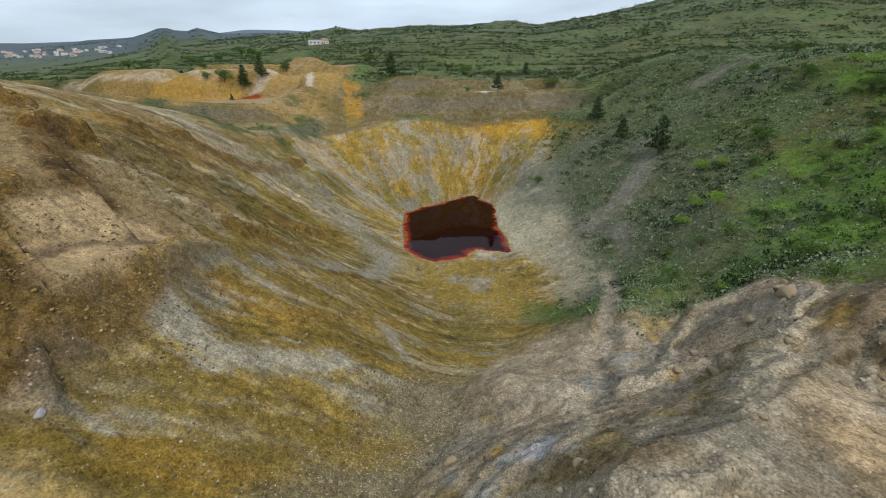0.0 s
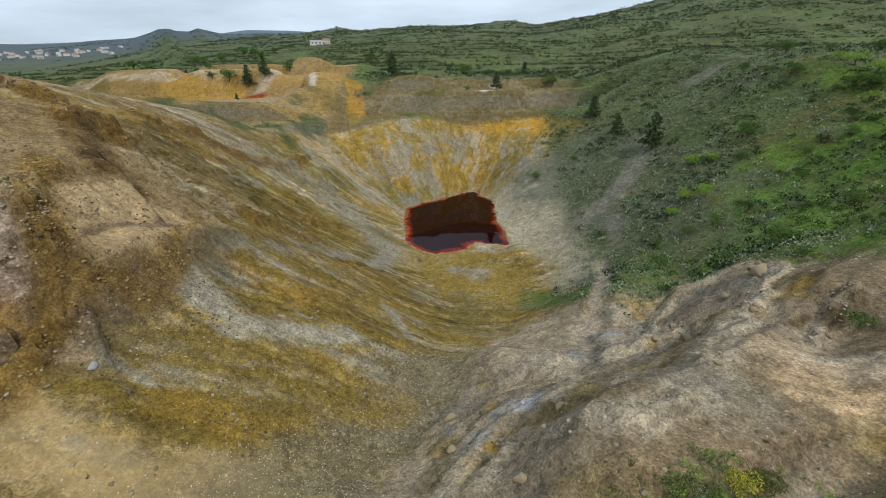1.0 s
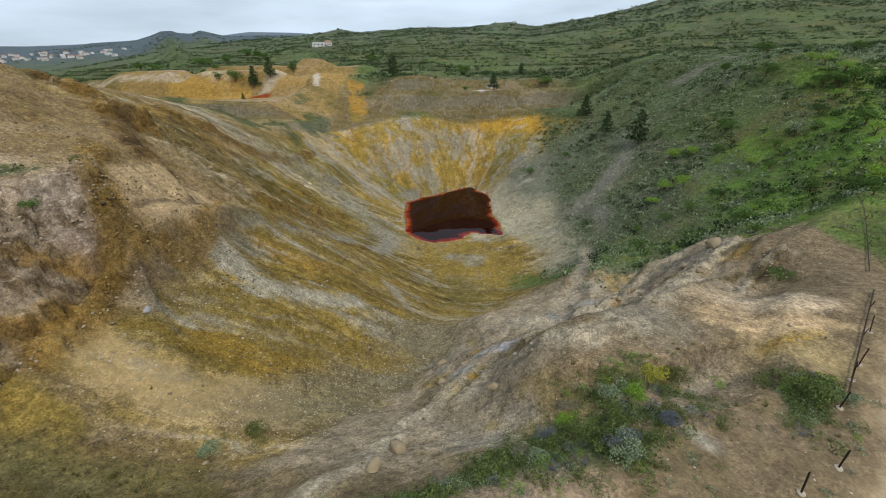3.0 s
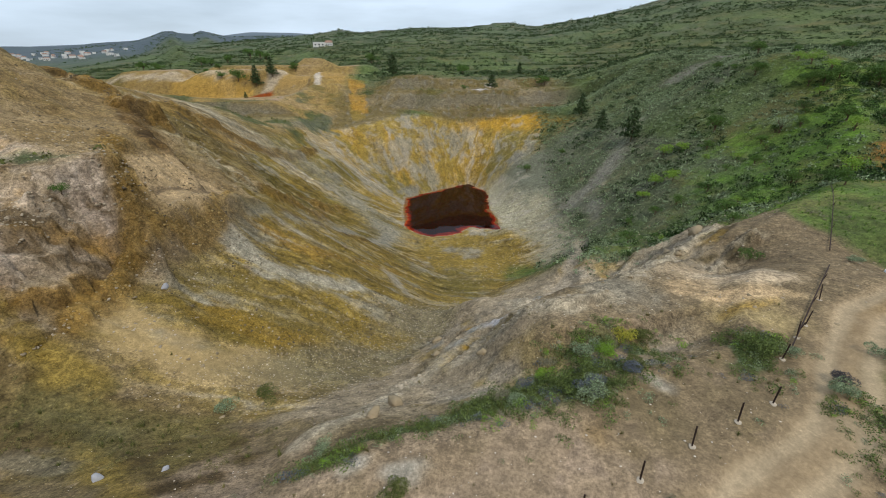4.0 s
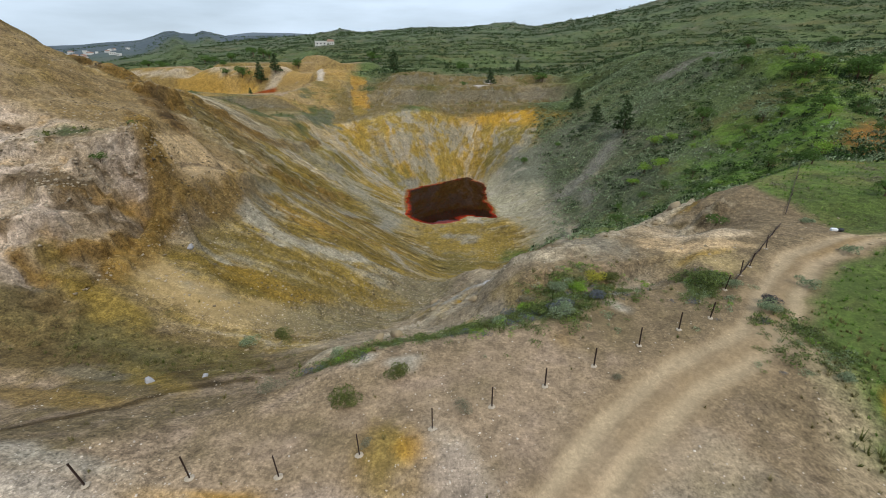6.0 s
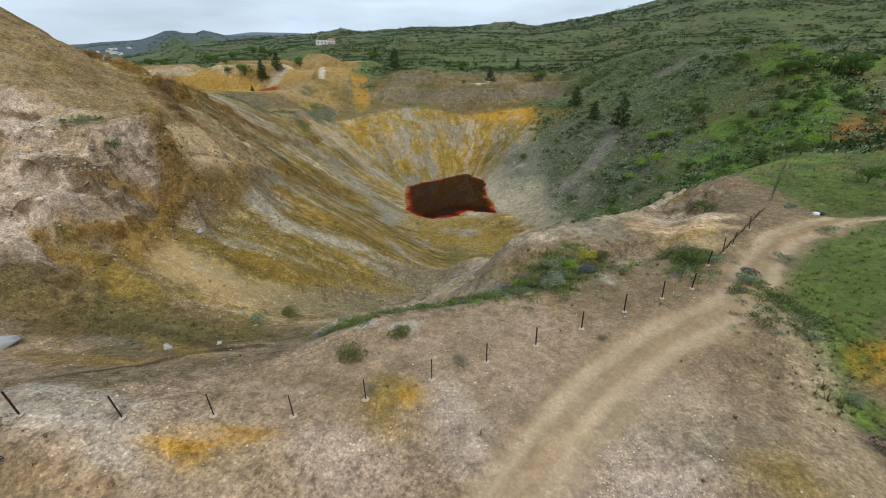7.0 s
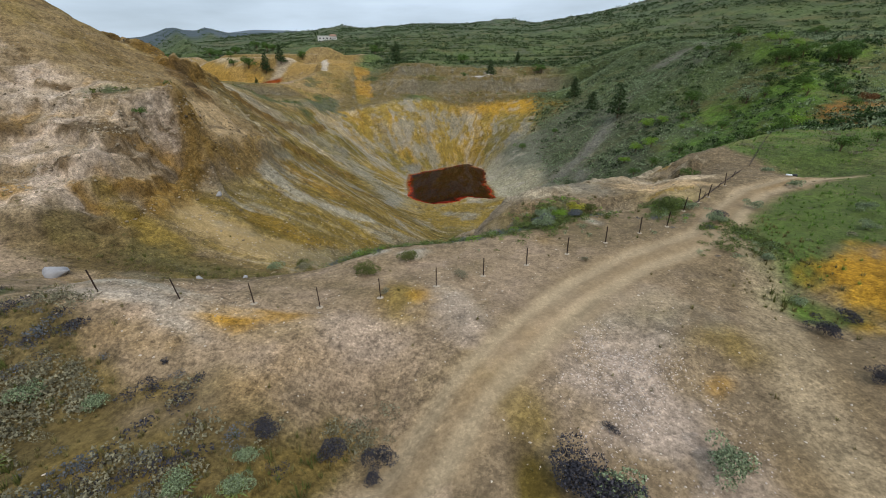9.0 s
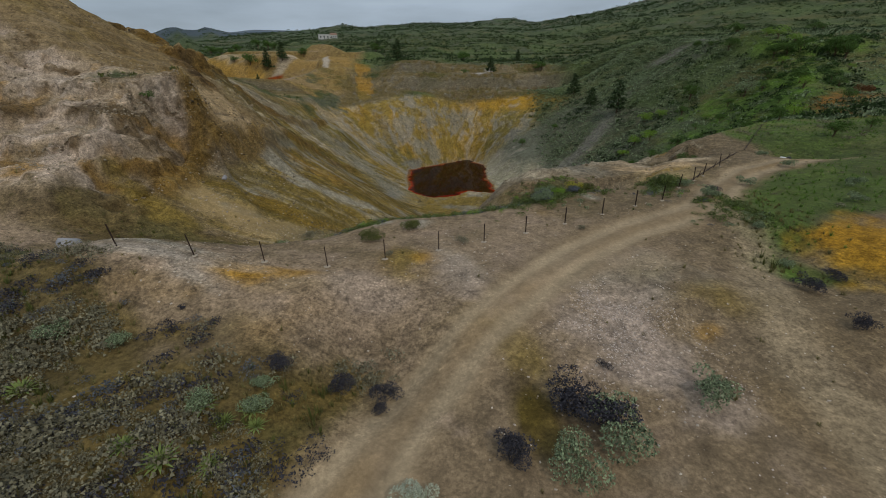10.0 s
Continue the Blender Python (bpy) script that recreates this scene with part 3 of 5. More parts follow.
    for colour, strength, half, way in (
            (srgb(128, 114, 66), 0.6, 4.5, [(-30.5, 26), (-27, 27.5), (-22, 26.5), (-15, 26)]),
            (srgb(186, 180, 164), 0.85, 2.6, [(-30, 38.5), (-26.5, 35), (-22, 33), (-18, 36.5), (-12, 40)]),
            (srgb(160, 128, 60), 0.75, 1.8, [(-32, 43), (-27.5, 43.5), (-20, 43), (-14.5, 52), (-9, 58)]),
            (srgb(160, 156, 144), 0.8, 2.4, [(-30, 45.5), (-28, 54), (-22.5, 68), (-16, 88), (-14, 100)]),
            (srgb(108, 84, 44), 0.7, 1.3, [(-33, 50), (-25, 62), (-17, 73), (-9, 80)]),
            (srgb(150, 122, 52), 0.6, 3.0, [(-24, 22.5), (-17, 22), (-9, 25), (-3.5, 32)]),
            (srgb(184, 160, 116), 0.9, 3.4, [(-31, 16.8), (-26, 15.8), (-21, 14.8), (-16, 17)])):
        band, _, _ = along(*bow, way)
        w = mix(w, colour, strength * step(half, 0.25 * half, band + 0.9 * half * (streak + 0.6 * thin)))
    gravel = step(7, 3.5, d + 1.2 * fine) * step(50, 40, y) * step(10, 18, y)
    w = mix(w, GRAVEL, 0.85 * gravel)
    spur_side = np.where(side > 0, 1.0, 0.0) * step(2, 5, d) * step(66, 52, y)
    k = np.tile(srgb(174, 158, 134), (n, 1))
    k = mix(k, srgb(150, 146, 138), 0.4 * step(0.1, 0.5, blot))
    k = mix(k, PALE, 0.6 * step(0.15, 0.5, blot2 + 0.4 * fine))
    k = mix(k, OCHRE, 0.6 * step(0.15, 0.5, fbm(x, y, 5, 4)))
    k = k * (1 + 0.5 * np.clip(fbm(x + 0.4 * z, y - z, 2.4, 4, 0.6), -0.5, 0.5))[:, None]
    w = mix(w, k, spur_side)
    rag = 3 * blot + 2 * fine
    east = step(13, 19, x + rag) * step(0.3, 2, shore) * step(166, 152, y - 0.25 * (x - 20) + rag) * step(98, 112, y + rag)
    east = np.maximum(east, np.where(side > 0, 1.0, 0.0) * step(5, 12, u + 1.4 * rag) * step(116, 104, y) * step(52, 66, y))
    e = np.tile(srgb(166, 160, 136), (n, 1))
    e = mix(e, PALE, 0.7 * step(0.0, 0.35, thin))
    e = mix(e, SCREE, step(4, 9, z + 3 * blot))
    w = mix(w, e, east)
    # wall colour raised north of y 96, where it came out too dark
    w = w * (1 + 0.22 * step(96, 120, y))[:, None]
    w = mix(w, PALE, 0.6 * step(0.3, 0.6, fbm(x, y, 6, 4, 0.6) + 0.2 * thin) * step(100, 120, y))
    w = mix(w, PALE, 0.55 * step(1.6, 0.3, np.abs(shore - 0.7) + 0.9 * fine + 0.5)  * step(100, 106, y))
    w = mix(w, RUST, 0.8 * step(0.5, 0.0, shore) * step(100, 106, y))
    c = mix(c, w, inside)
    bowl = hump(x, y, -25.5, 5.2, 14, 5.2, -6) * step(-1.5, 1.5, y + 8.5 - 0.75 * np.maximum(0, x + 22) + 0.8 * fine)
    k = mix(np.tile(srgb(122, 105, 68), (n, 1)), srgb(100, 85, 54), step(-0.2, 0.3, fbm(x + 5, y, 4, 5, 0.65)))
    k = mix(k, srgb(124, 114, 68), 0.6 * step(0.1, 0.4, blot))
    k = mix(k, GREY, 0.4 * step(0.15, 0.45, fbm(x * 0.6, y * 2 + 31, 5, 4)))
    c = mix(c, k, 0.95 * step(0.3, 0.55, bowl + 0.3 * fine))
    c = mix(c, srgb(150, 124, 70), 0.75 * step(0.4, 0.75, hump(x, y, -24.5, -2.2, 7, 2.0, -14) + 0.35 * fine))
    c = mix(c, srgb(84, 68, 40), 0.85 * step(1.1, 0.4, along(x, y, [(-23, -9.5), (-19.7, -6.3), (-17.6, -3.4), (-15.2, -1.0), (-12.5, 0.2)])[0] + 0.5 * fine))
    # benches behind the pit
    yy = back(x, y) + 0.45 * np.maximum(0, -x - 12)
    bench = step(186, 190, yy) * step(240, 216, yy) * step(75, 55, x)
    k = np.tile(DRY, (n, 1))
    k = mix(k, BUFF, 0.8 * step(-0.1, 0.4, blot))
    k = mix(k, OLIVE, 0.7 * step(0.0, 0.4, blot2))
    k = mix(k, GREY, 0.6 * step(0.2, 0.5, fine))
    k = mix(k, GREY, 0.5 * step(0.6, 1.2, slope + 0.5 * fine))
    k = mix(k, OCHRE, 0.9 * step(3.2, 2.2, np.abs(x + 40 + 0.25 * (yy - 200))) * step(192, 196, yy) * step(216, 212, yy))
    c = mix(c, k, bench)
    # yellow spoil heaps and worked floor beyond
    spoil = step(-46, -56, x + 4 * blot) * step(-260, -200, x) * step(168, 176, y - 0.2 * (x + 60)) * step(290, 268, y)
    k = np.tile(srgb(150, 128, 86), (n, 1))
    k = mix(k, BUFF, step(-0.1, 0.3, blot2))
    k = mix(k, GOLD, 0.3 * step(0.1, 0.4, blot))
    k = mix(k, PINK, 0.7 * step(0.1, 0.4, fbm(x, y * 2, 16, 4)))
    k = mix(k, srgb(168, 142, 86), 0.7 * step(0.16, 0.34, slope + 0.1 * fine + 0.1 * blot))
    k = mix(k, srgb(176, 152, 116), 0.8 * step(0.3, 0.6, hump(x, y, -110, 200, 46, 26, 5) + 0.3 * fine))
    k = mix(k, OLIVE, 0.6 * step(0.2, 0.45, fbm(x + 70, y, 20, 4)))
    for colour, strength, half, way in (
            (srgb(182, 150, 90), 0.85, 9.0, [(-88, 236), (-72, 236), (-52, 226), (-44, 230)]),
            (srgb(206, 196, 182), 0.95, 2.2, [(-64, 214), (-67, 226), (-72, 240)]),
            (srgb(200, 186, 164), 0.9, 3.2, [(-97, 229), (-90, 240)]),
            (srgb(204, 188, 160), 0.85, 4.5, [(-117.5, 231.5), (-128, 239), (-140, 246)]),
            (srgb(196, 158, 78), 0.8, 5.0, [(-150, 236), (-128, 232), (-108, 229)]),
            (srgb(206, 192, 170), 0.8, 1.8, [(-215, 247), (-185, 244), (-160, 241), (-140, 240)]),
            (srgb(150, 72, 20), 1.0, 2.6, [(-106, 224), (-95, 226)])):
        band, _, _ = along(x + 1.5 * blot, y + 2 * fine, way)
        k = mix(k, colour, strength * step(half, 0.6 * half, band + 0.5 * half * fine))
    c = mix(c, k, spoil)
    c = mix(c, srgb(182, 142, 66), 0.85 * step(5.0, 3.5, np.abs(x + 44 + 0.2 * (y - 215)) + 2 * fine) * step(194, 199, y) * step(232, 226, y))
    wx, wy = x, y
    c = spots(c, SAND, SANDS, wx, wy)
    shelf = step(0.3, 0.55, hump(x, y, -35.0, 38, 5, 10, 4) + 0.12 * fine) * step(-30.2, -31.6, x + 0.6 * fine)
    c = mix(c, srgb(184, 160, 124), 0.95 * shelf)
    c = mix(c, srgb(112, 96, 76), 0.8 * step(1.0, 0.2, along(x, y, [(-36, 30), (-35.4, 35.5), (-33.6, 39.7), (-33.4, 44)])[0] + 0.7 * fine) * shelf)
    c = mix(c, srgb(140, 120, 92), 0.5 * step(0.05, 0.35, rill) * shelf)
    c = spots(c, OCHRE, OCHRES[:2], wx, wy)
    c = spots(c, GOLD, [(p[0], p[1], p[2], p[3], p[4], 0.55) for p in OCHRES[:2]], wx, wy)
    c = spots(c, OCHRE, OCHRES[2:], wx, wy)
    c = spots(c, GREY, GREYS, wx, wy)
    c = spots(c, PALE, PALES, wx, wy)
    c = spots(c, srgb(206, 202, 204), [(20, 218, 4, 2.2, 0, 0.9), (27, 232, 3, 1.6, 0, 0.7), (7.4, 24.4, 1.9, 1.7, 0, 1), (9.3, 22.4, 0.8, 0.6, 0, 0.8)], wx, wy)
    c = spots(c, srgb(214, 198, 172), [(20.5, 33, 2.6, 0.8, -10, 1), (24.5, 33, 2.0, 1.0, 20, 0.8)], wx, wy)
    c = spots(c, srgb(206, 184, 154), [(30.5, 40, 4.5, 2.8, 40, 0.85), (32.4, 36.5, 4, 2.2, 35, 0.8), (24.5, 34.5, 2.6, 1.8, 40, 0.7), (29.5, 18, 3.4, 2.2, -15, 0.9), (27, 22, 3, 1.8, 20, 0.6)], wx, wy)
    c = spots(c, srgb(204, 176, 138), [(27.5, 14.4, 3.6, 1.8, -10, 0.95), (24.5, 17.5, 2.6, 1.4, 30, 0.7)], wx, wy)
    c = spots(c, srgb(150, 152, 150), [(17.2, 36.5, 2.2, 2.0, 20, 0.95), (23.5, 44, 2.6, 1.6, 40, 0.8), (2.4, 21, 1.6, 1.2, 20, 0.8), (4.8, 24.2, 1.2, 1.2, 0, 0.8), (0.4, 24, 0.9, 1.2, 0, 0.7), (40.5, 43, 3, 1.4, 40, 0.7)], wx, wy)
    c = spots(c, srgb(176, 140, 54), [(22.4, 33.6, 0.5, 1.6, 10, 1), (30, 46.8, 0.8, 2.0, 20, 0.7), (6.3, 17.8, 1.4, 1.0, 20, 0.9), (3.8, 19.2, 0.8, 0.7, 0, 0.9), (4.5, 25.6, 0.7, 0.7, 0, 0.8), (27, 12.4, 2.4, 0.8, 10, 0.7), (36.5, 33, 3, 1.2, 30, 0.6)], wx, wy)
    c = spots(c, srgb(96, 84, 58), [(31.8, 27, 2.4, 0.5, 20, 0.9), (35.5, 27.2, 2.6, 0.5, 30, 0.9), (26.1, 30.3, 0.9, 0.6, 0, 0.7), (14, 19.5, 3.4, 0.6, 25, 0.6), (21, 25, 4, 0.6, 42, 0.6), (12.2, 24, 1.6, 1.0, 20, 0.6)], wx, wy)
    # rusty ribs, the pale scree bands and the stream bed
    jx, jy = x + 1.3 * fbm(x, y, 4, 4, 0.6), y + 1.3 * fbm(x + 60, y, 4, 4, 0.6)
    for k, (way, tall, wide) in enumerate(RIBS):
        rib, _, _ = along(jx, jy, way)
        tone = srgb(150, 122, 66) if k in (1, 3) else srgb(140, 112, 58) if k in (0, 2, 4) else srgb(128, 100, 50) if k == 5 else srgb(192, 180, 158)
        c = mix(c, tone, 0.75 * step(1.5 * wide, 0.5 * wide, rib + 0.9 * fine) * step(-0.35, 0.1, blot + 0.4 * fine))
    scree, _, _ = along(jx, jy, [(-85, 122), (-64, 113), (-51, 120), (-42, 122), (-23, 105), (-13, 99)])
    c = mix(c, srgb(170, 164, 146), 0.5 * step(9, 0.5, scree + 5 * fine + 3.0 * thin))
    bed, _, _ = along(jx, jy, GULLY)
    c = mix(c, srgb(184, 170, 150), 0.7 * step(1.5, 0.5, bed + 0.7 * fine))
    # dark brown strip below the edge of the bench, dark patch beside the track
    c = mix(c, DARK, 0.6 * step(0.4, 0.8, hump(wx, wy, -17, 1.0, 8, 0.9, -32) + hump(wx, wy, 5, -20.5, 1.0, 2.4, 5)))
    c = mix(c, MOSS, 0.8 * step(0.4, 0.8, hump(wx, wy, 5.4, -21.5, 1.3, 2.6, 0)))
    # turf under the shrubs
    cover, lush = greenness(x, y, z)
    t = mix(np.tile(srgb(82, 96, 60), (n, 1)), SCREE, 0.6 * step(0, 0.4, blot))
    t = mix(t, GRASS, lush * (0.75 + 0.4 * fine))
    t = mix(t, srgb(126, 120, 72), 0.5 * step(0.1, 0.45, fbm(x, y, 6, 5, 0.65)))
    t = mix(t, srgb(76, 94, 44), 0.7 * step(20, 32, x) * step(30, 18, y - 0.4 * (x - 30)))
    t = mix(t, srgb(114, 118, 68), 0.6 * step(-0.25, 0.2, blot + 0.4 * fine) * step(34, 42, x) * step(5, 14, y - 0.35 * (x - 40)) * step(62, 50, y))
    t = mix(t, srgb(130, 108, 58), 0.85 * step(-8, -14, y) * step(4, 0, x))
    t = mix(t, srgb(92, 84, 58), 0.6 * step(0.0, 0.35, blot) * step(-8, -14, y) * step(4, 0, x))
    t = mix(t, srgb(62, 70, 38), 0.5 * step(0.15, 0.5, fbm(x + 33, y, 3.5, 5, 0.65)))
    c = mix(c, t, np.clip(cover * 1.25 + 0.35 * fine, 0, 0.9) * step(0.1, 0.4, cover))
    c = mix(c, srgb(172, 160, 142), lerp(0.7, 0.3, step(56, 70, y)) * step(1.3, 0.5, bed + 0.7 * fine))
    c = spots(c, srgb(136, 134, 124), [(50, 113, 7, 2.2, 40, 0.9), (41, 107, 5, 1.8, 30, 0.8), (57, 119, 5, 2.0, 50, 0.8), (44, 96, 2, 6, -10, 0.6), (152, 174, 24, 9, 0, 0.8), (101, 168, 10, 4, 0, 0.7), (118, 172, 6, 4, 0, 0.7), (67, 132, 4, 3, 20, 0.5)], wx, wy)
    c = spots(c, srgb(150, 112, 54), [(85, 58, 16, 5, 35, 1), (74, 33, 4, 2, 0, 0.8)], wx, wy)
    c = spots(c, srgb(178, 156, 134), [(-5, -13.5, 10, 2.6, -4, 0.6), (5.5, -12, 2.4, 3.4, 20, 0.5), (-14, -12.6, 6, 1.4, 0, 0.5), (14, -9, 4, 2, 20, 0.4)], wx, wy)
    c = spots(c, srgb(186, 140, 44), [(-10.4, -12.5, 1.8, 0.9, -10, 0.9), (-8.4, -11.9, 1.8, 0.5, 10, 0.7), (31, -8.0, 4, 3, 30, 0.9), (0.1, -8.6, 0.7, 1.0, 0, 0.6), (15.1, -16, 1.0, 0.6, 30, 0.5)], wx, wy)
    c = spots(c, srgb(186, 168, 154), [(10.6, -17.2, 2.6, 3.6, 15, 0.95), (11.8, -13.4, 2.4, 1.8, 20, 0.6), (8.2, -14.8, 1.2, 2.2, 20, 0.6), (2.6, -11, 1.3, 3, 25, 0.7), (-2.8, -12.6, 2.2, 1.6, 0, 0.5), (13.2, -20.8, 1.6, 1.2, 20, 0.6)], wx, wy)
    c = spots(c, srgb(190, 178, 164), [(-14.5, -12.2, 4.5, 0.6, 2, 0.9), (-12.2, -13.6, 1.8, 0.8, -30, 0.7)], wx, wy)
    # wheel tracks, two ruts with a crown between, and a footpath off them
    td, ts, _ = along(x, y, TRACK)
    worn = step(2.8, 0.9, td + 0.9 * fine + 0.5 * blot)
    c = mix(c, srgb(184, 160, 128), 0.65 * worn)
    c = mix(c, srgb(160, 130, 84), 0.45 * step(0.9, 0.1, td + 0.5 * fine) * step(-0.2, 0.3, blot))
    c = mix(c, srgb(198, 178, 148), 0.75 * step(0.75, 0.1, np.abs(td - 1.05) + 0.25 * fine))
    lane = vnoise(td * ts * 1.7 + 7, 0.1 * (x + y)) + 0.6 * vnoise(td * ts * 4.1, 0.16 * (x + y) + 5)
    c = c * (1 + 0.15 * lane * step(3.4, 1.6, td))[:, None]
    fd, _, _ = along(x, y, [(24, 0.2), (25, -4), (22.5, -9), (20, -13), (18.4, -18), (17, -26)])
    c = mix(c, srgb(178, 160, 132), 0.65 * step(2.2, 0.5, fd + 0.6 * fine))
    relief = (lerp(0.17, 0.30, step(8, 16, y)) + 0.55 * np.clip(slope, 0, 1)) * (1 - 0.6 * worn) * (1 - 0.6 * shelf) * step(1200, 300, y)
    sandy = step(4.5, 1.5, along(x, y, [(-31, 16.8), (-26, 15.8), (-21, 14.8), (-16, 17)])[0] + 1.2 * fine)
    relief = relief * (1 - 0.75 * sandy)
    # distance haze painted into the colour: bluer past 380 m, paler past 1600 m
    c = mix(c, HAZE_BLUE, 0.18 * step(380, 720, y) + 0.67 * step(850, 1250, y))
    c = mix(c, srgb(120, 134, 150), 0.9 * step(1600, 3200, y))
    loose = (0.25 + 0.6 * step(0.0, 0.5, blot + 0.3 * fine)) * step(14, 4, y) + 0.6 * gravel + 0.7 * hump(x, y, 10.4, -15, 5, 6) + 0.5 * hump(x, y, 3, -10, 2, 5) + 0.5 * hump(x, y, -13, -11.5, 8, 2)
    loose = np.clip(loose, 0, 1) * step(120, 60, y) * (1 - 0.7 * worn) * (1 - cover)
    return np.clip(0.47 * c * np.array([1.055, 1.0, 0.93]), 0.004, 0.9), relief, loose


def spaced(lo, hi, stepsize, far_lo, far_hi, growth):
    """Even steps from lo to hi, then growing ones to far_lo and far_hi."""
    line = list(np.arange(lo, hi, stepsize))
    a, s = lo, stepsize
    while a > far_lo:
        s *= growth
        a -= s
        line.insert(0, a)
    a, s = line[-1], stepsize
    while a < far_hi:
        s *= growth
        a += s
        line.append(a)
    return np.array(line)


def ledged(z, x, y, height, tilt, weight, warp):
    """Breaks a slope into ledges of the given height, tilted along y, where weight is over 0."""
    off = tilt * y + warp * fbm(x, y, 9, 4, 0.6) + 0.35 * fbm(x, y, 2.2, 3)
    k = (z - off) / height
    f = k - np.floor(k)
    return z + np.clip(weight, 0, 1) * 0.85 * height * (np.floor(k) + step(0.5, 0.95, f) - k)


FIELD_GRID = []


def ground_z(x, y):
    """Height of the finished ground."""
    xs, ys, Z = FIELD_GRID
    x, y = np.atleast_1d(np.asarray(x, float)), np.atleast_1d(np.asarray(y, float))
    i, j = np.clip(np.searchsorted(xs, x) - 1, 0, len(xs) - 2), np.clip(np.searchsorted(ys, y) - 1, 0, len(ys) - 2)
    u, v = (x - xs[i]) / (xs[i + 1] - xs[i]), (y - ys[j]) / (ys[j + 1] - ys[j])
    return (Z[j, i] * (1 - u) + Z[j, i + 1] * u) * (1 - v) + (Z[j + 1, i] * (1 - u) + Z[j + 1, i + 1] * u) * v


def build_ground():
    xs = spaced(-50, 48, 0.32, -4200, 4200, 1.04)
    near_y = list(np.arange(-38, 62, 0.34)) + list(np.arange(62, 112, 0.45))
    ys = np.array(list(spaced(-38, -37.6, 0.3, -900, -37, 1.08))[:-2] + near_y + list(spaced(112, 216, 0.65, 111.6, 4300, 1.03))[1:])
    ys = np.unique(ys)
    X, Y = np.meshgrid(xs, ys)
    x, y = X.ravel(), Y.ravel()
    z = land(x, y)
    # soften creases of the plain slopes
    Z = z.reshape(X.shape)
    soft = Z.copy()
    for _ in range(14):
        soft[1:-1] = 0.25 * soft[:-2] + 0.5 * soft[1:-1] + 0.25 * soft[2:]
        soft[:, 1:-1] = 0.25 * soft[:, :-2] + 0.5 * soft[:, 1:-1] + 0.25 * soft[:, 2:]
    z = lerp(z, soft.ravel(), np.maximum(step(-31, -27, x) * step(16, 9, x) * step(2, 6, y + 0.6 * x + 10) * step(96, 88, y), step(118, 126, y) * step(196, 186, y) * step(45, 35, np.abs(x - 3)) * step(1, 5, shore_distance(x, y))))
    gy, gx = np.gradient(z.reshape(X.shape), ys, xs)
    slope = np.hypot(gx, gy).ravel()
    # gullies and broken rock
    near = step(420, 60, np.hypot(x, y - 60))
    track, _, _ = along(x, y, TRACK)
    calm = step(1.5, 5, track)
    rock = np.clip(slope, 0, 1.3)
    crag = step(-29, -33, x) * step(6, 12, y) * step(60, 26, y) + hump(x, y, 25, 36, 16, 12, 35) + hump(x, y, 6, 22, 8, 8)
    z = z + near * calm * ((0.08 + 0.45 * rock) * fbm(x, y, 7, 5, 0.55) + 0.13 * fbm(x, y, 1.5, 3) + 0.12 * rock * ridged(x, y, 2.0, 3))
    z = z + near * np.clip(crag, 0, 1) * (0.9 * ridged(x, y, 6, 5, 0.62) - 0.3) * (0.4 + rock) * (1 - 0.55 * step(-5, 2, x))
    # ledges of tilted strata on the western slope, the crags and the spur
    z = ledged(z, x, y, 2.8, -0.20, step(-24, -32, x + 2 * fbm(x, y, 9, 3)) * step(30, 40, y) * step(150, 110, y) * step(110, 80, -x) * 0.3 * (1 - 0.9 * np.clip(1.4 * hump(x, y, -36, 38, 5, 9, 4), 0, 1)), 2.2)
    z = z + step(-31.5, -34, x) * step(5, 10, y) * step(34, 27, y) * (0.8 * ridged(x, y * 0.7, 6, 5, 0.55) - 0.3)
    z = ledged(z, x, y, 2.6, 0.06, 0.8 * step(-31.5, -34, x) * step(6, 10, y) * step(30, 26, y), 1.6)
    z = ledged(z, x, y, 1.5, 0.10, 0.65 * np.clip(hump(x, y, 26, 36, 18, 12, 35) * 1.4 + hump(x, y, 6, 22, 8, 9) * 1.3, 0, 1) * step(14, 18, y + 0.2 * x), 1.3)
    z = ledged(z, x, y, 2.4, 0.0, 0.8 * step(186, 192, back(x, y)) * step(240, 222, back(x, y)) * step(90, 60, np.abs(x)), 1.5)
    z = z + 0.8 * step(184, 196, y) * step(240, 222, y) * step(90, 60, np.abs(x)) * ridged(x, y, 9, 4)
    # crumbling rock along the crests and on the cliff
    rib_w = np.minimum.reduce([along(x, y, way)[0] / wide for way, _, wide in RIBS[:6]])
    crumbly = np.clip(step(2.2, 0.5, rib_w + 0.6 * fbm(x, y, 3, 3)) + 0.8 * step(-31.4, -33.2, x) * step(4, 8, y) * step(31, 26, y) + 0.6 * hump(x, y, 22, 34, 16, 9, 35) + 0.5 * hump(x, y, 5, 20, 6, 7), 0, 1)
    z = z + crumbly * (0.45 * ridged(x + 3, y, 2.6, 4, 0.62) - 0.15 + 0.2 * ridged(x, y + 7, 0.9, 2))
    # runnels down the pit walls
    d, _, _ = along(x, y, SPINE)
    ang = np.arctan2(x - 3, y - 134)
    run = np.where(y > 118, ang * 36, y * 1.2)
    wall = step(0.25, 0.6, slope) * step(215, 190, back(x, y)) * step(0, 12, y) * step(80, 60, np.abs(x))
    z = z - 0.55 * wall * np.abs(fbm(run, d * 0.12, 3.0, 3)) - 0.35 * wall * np.abs(fbm(run, d * 0.2, 1.2, 2))
    # terraces of the far country
    tread = step(240, 300, y) * step(900, 700, y)
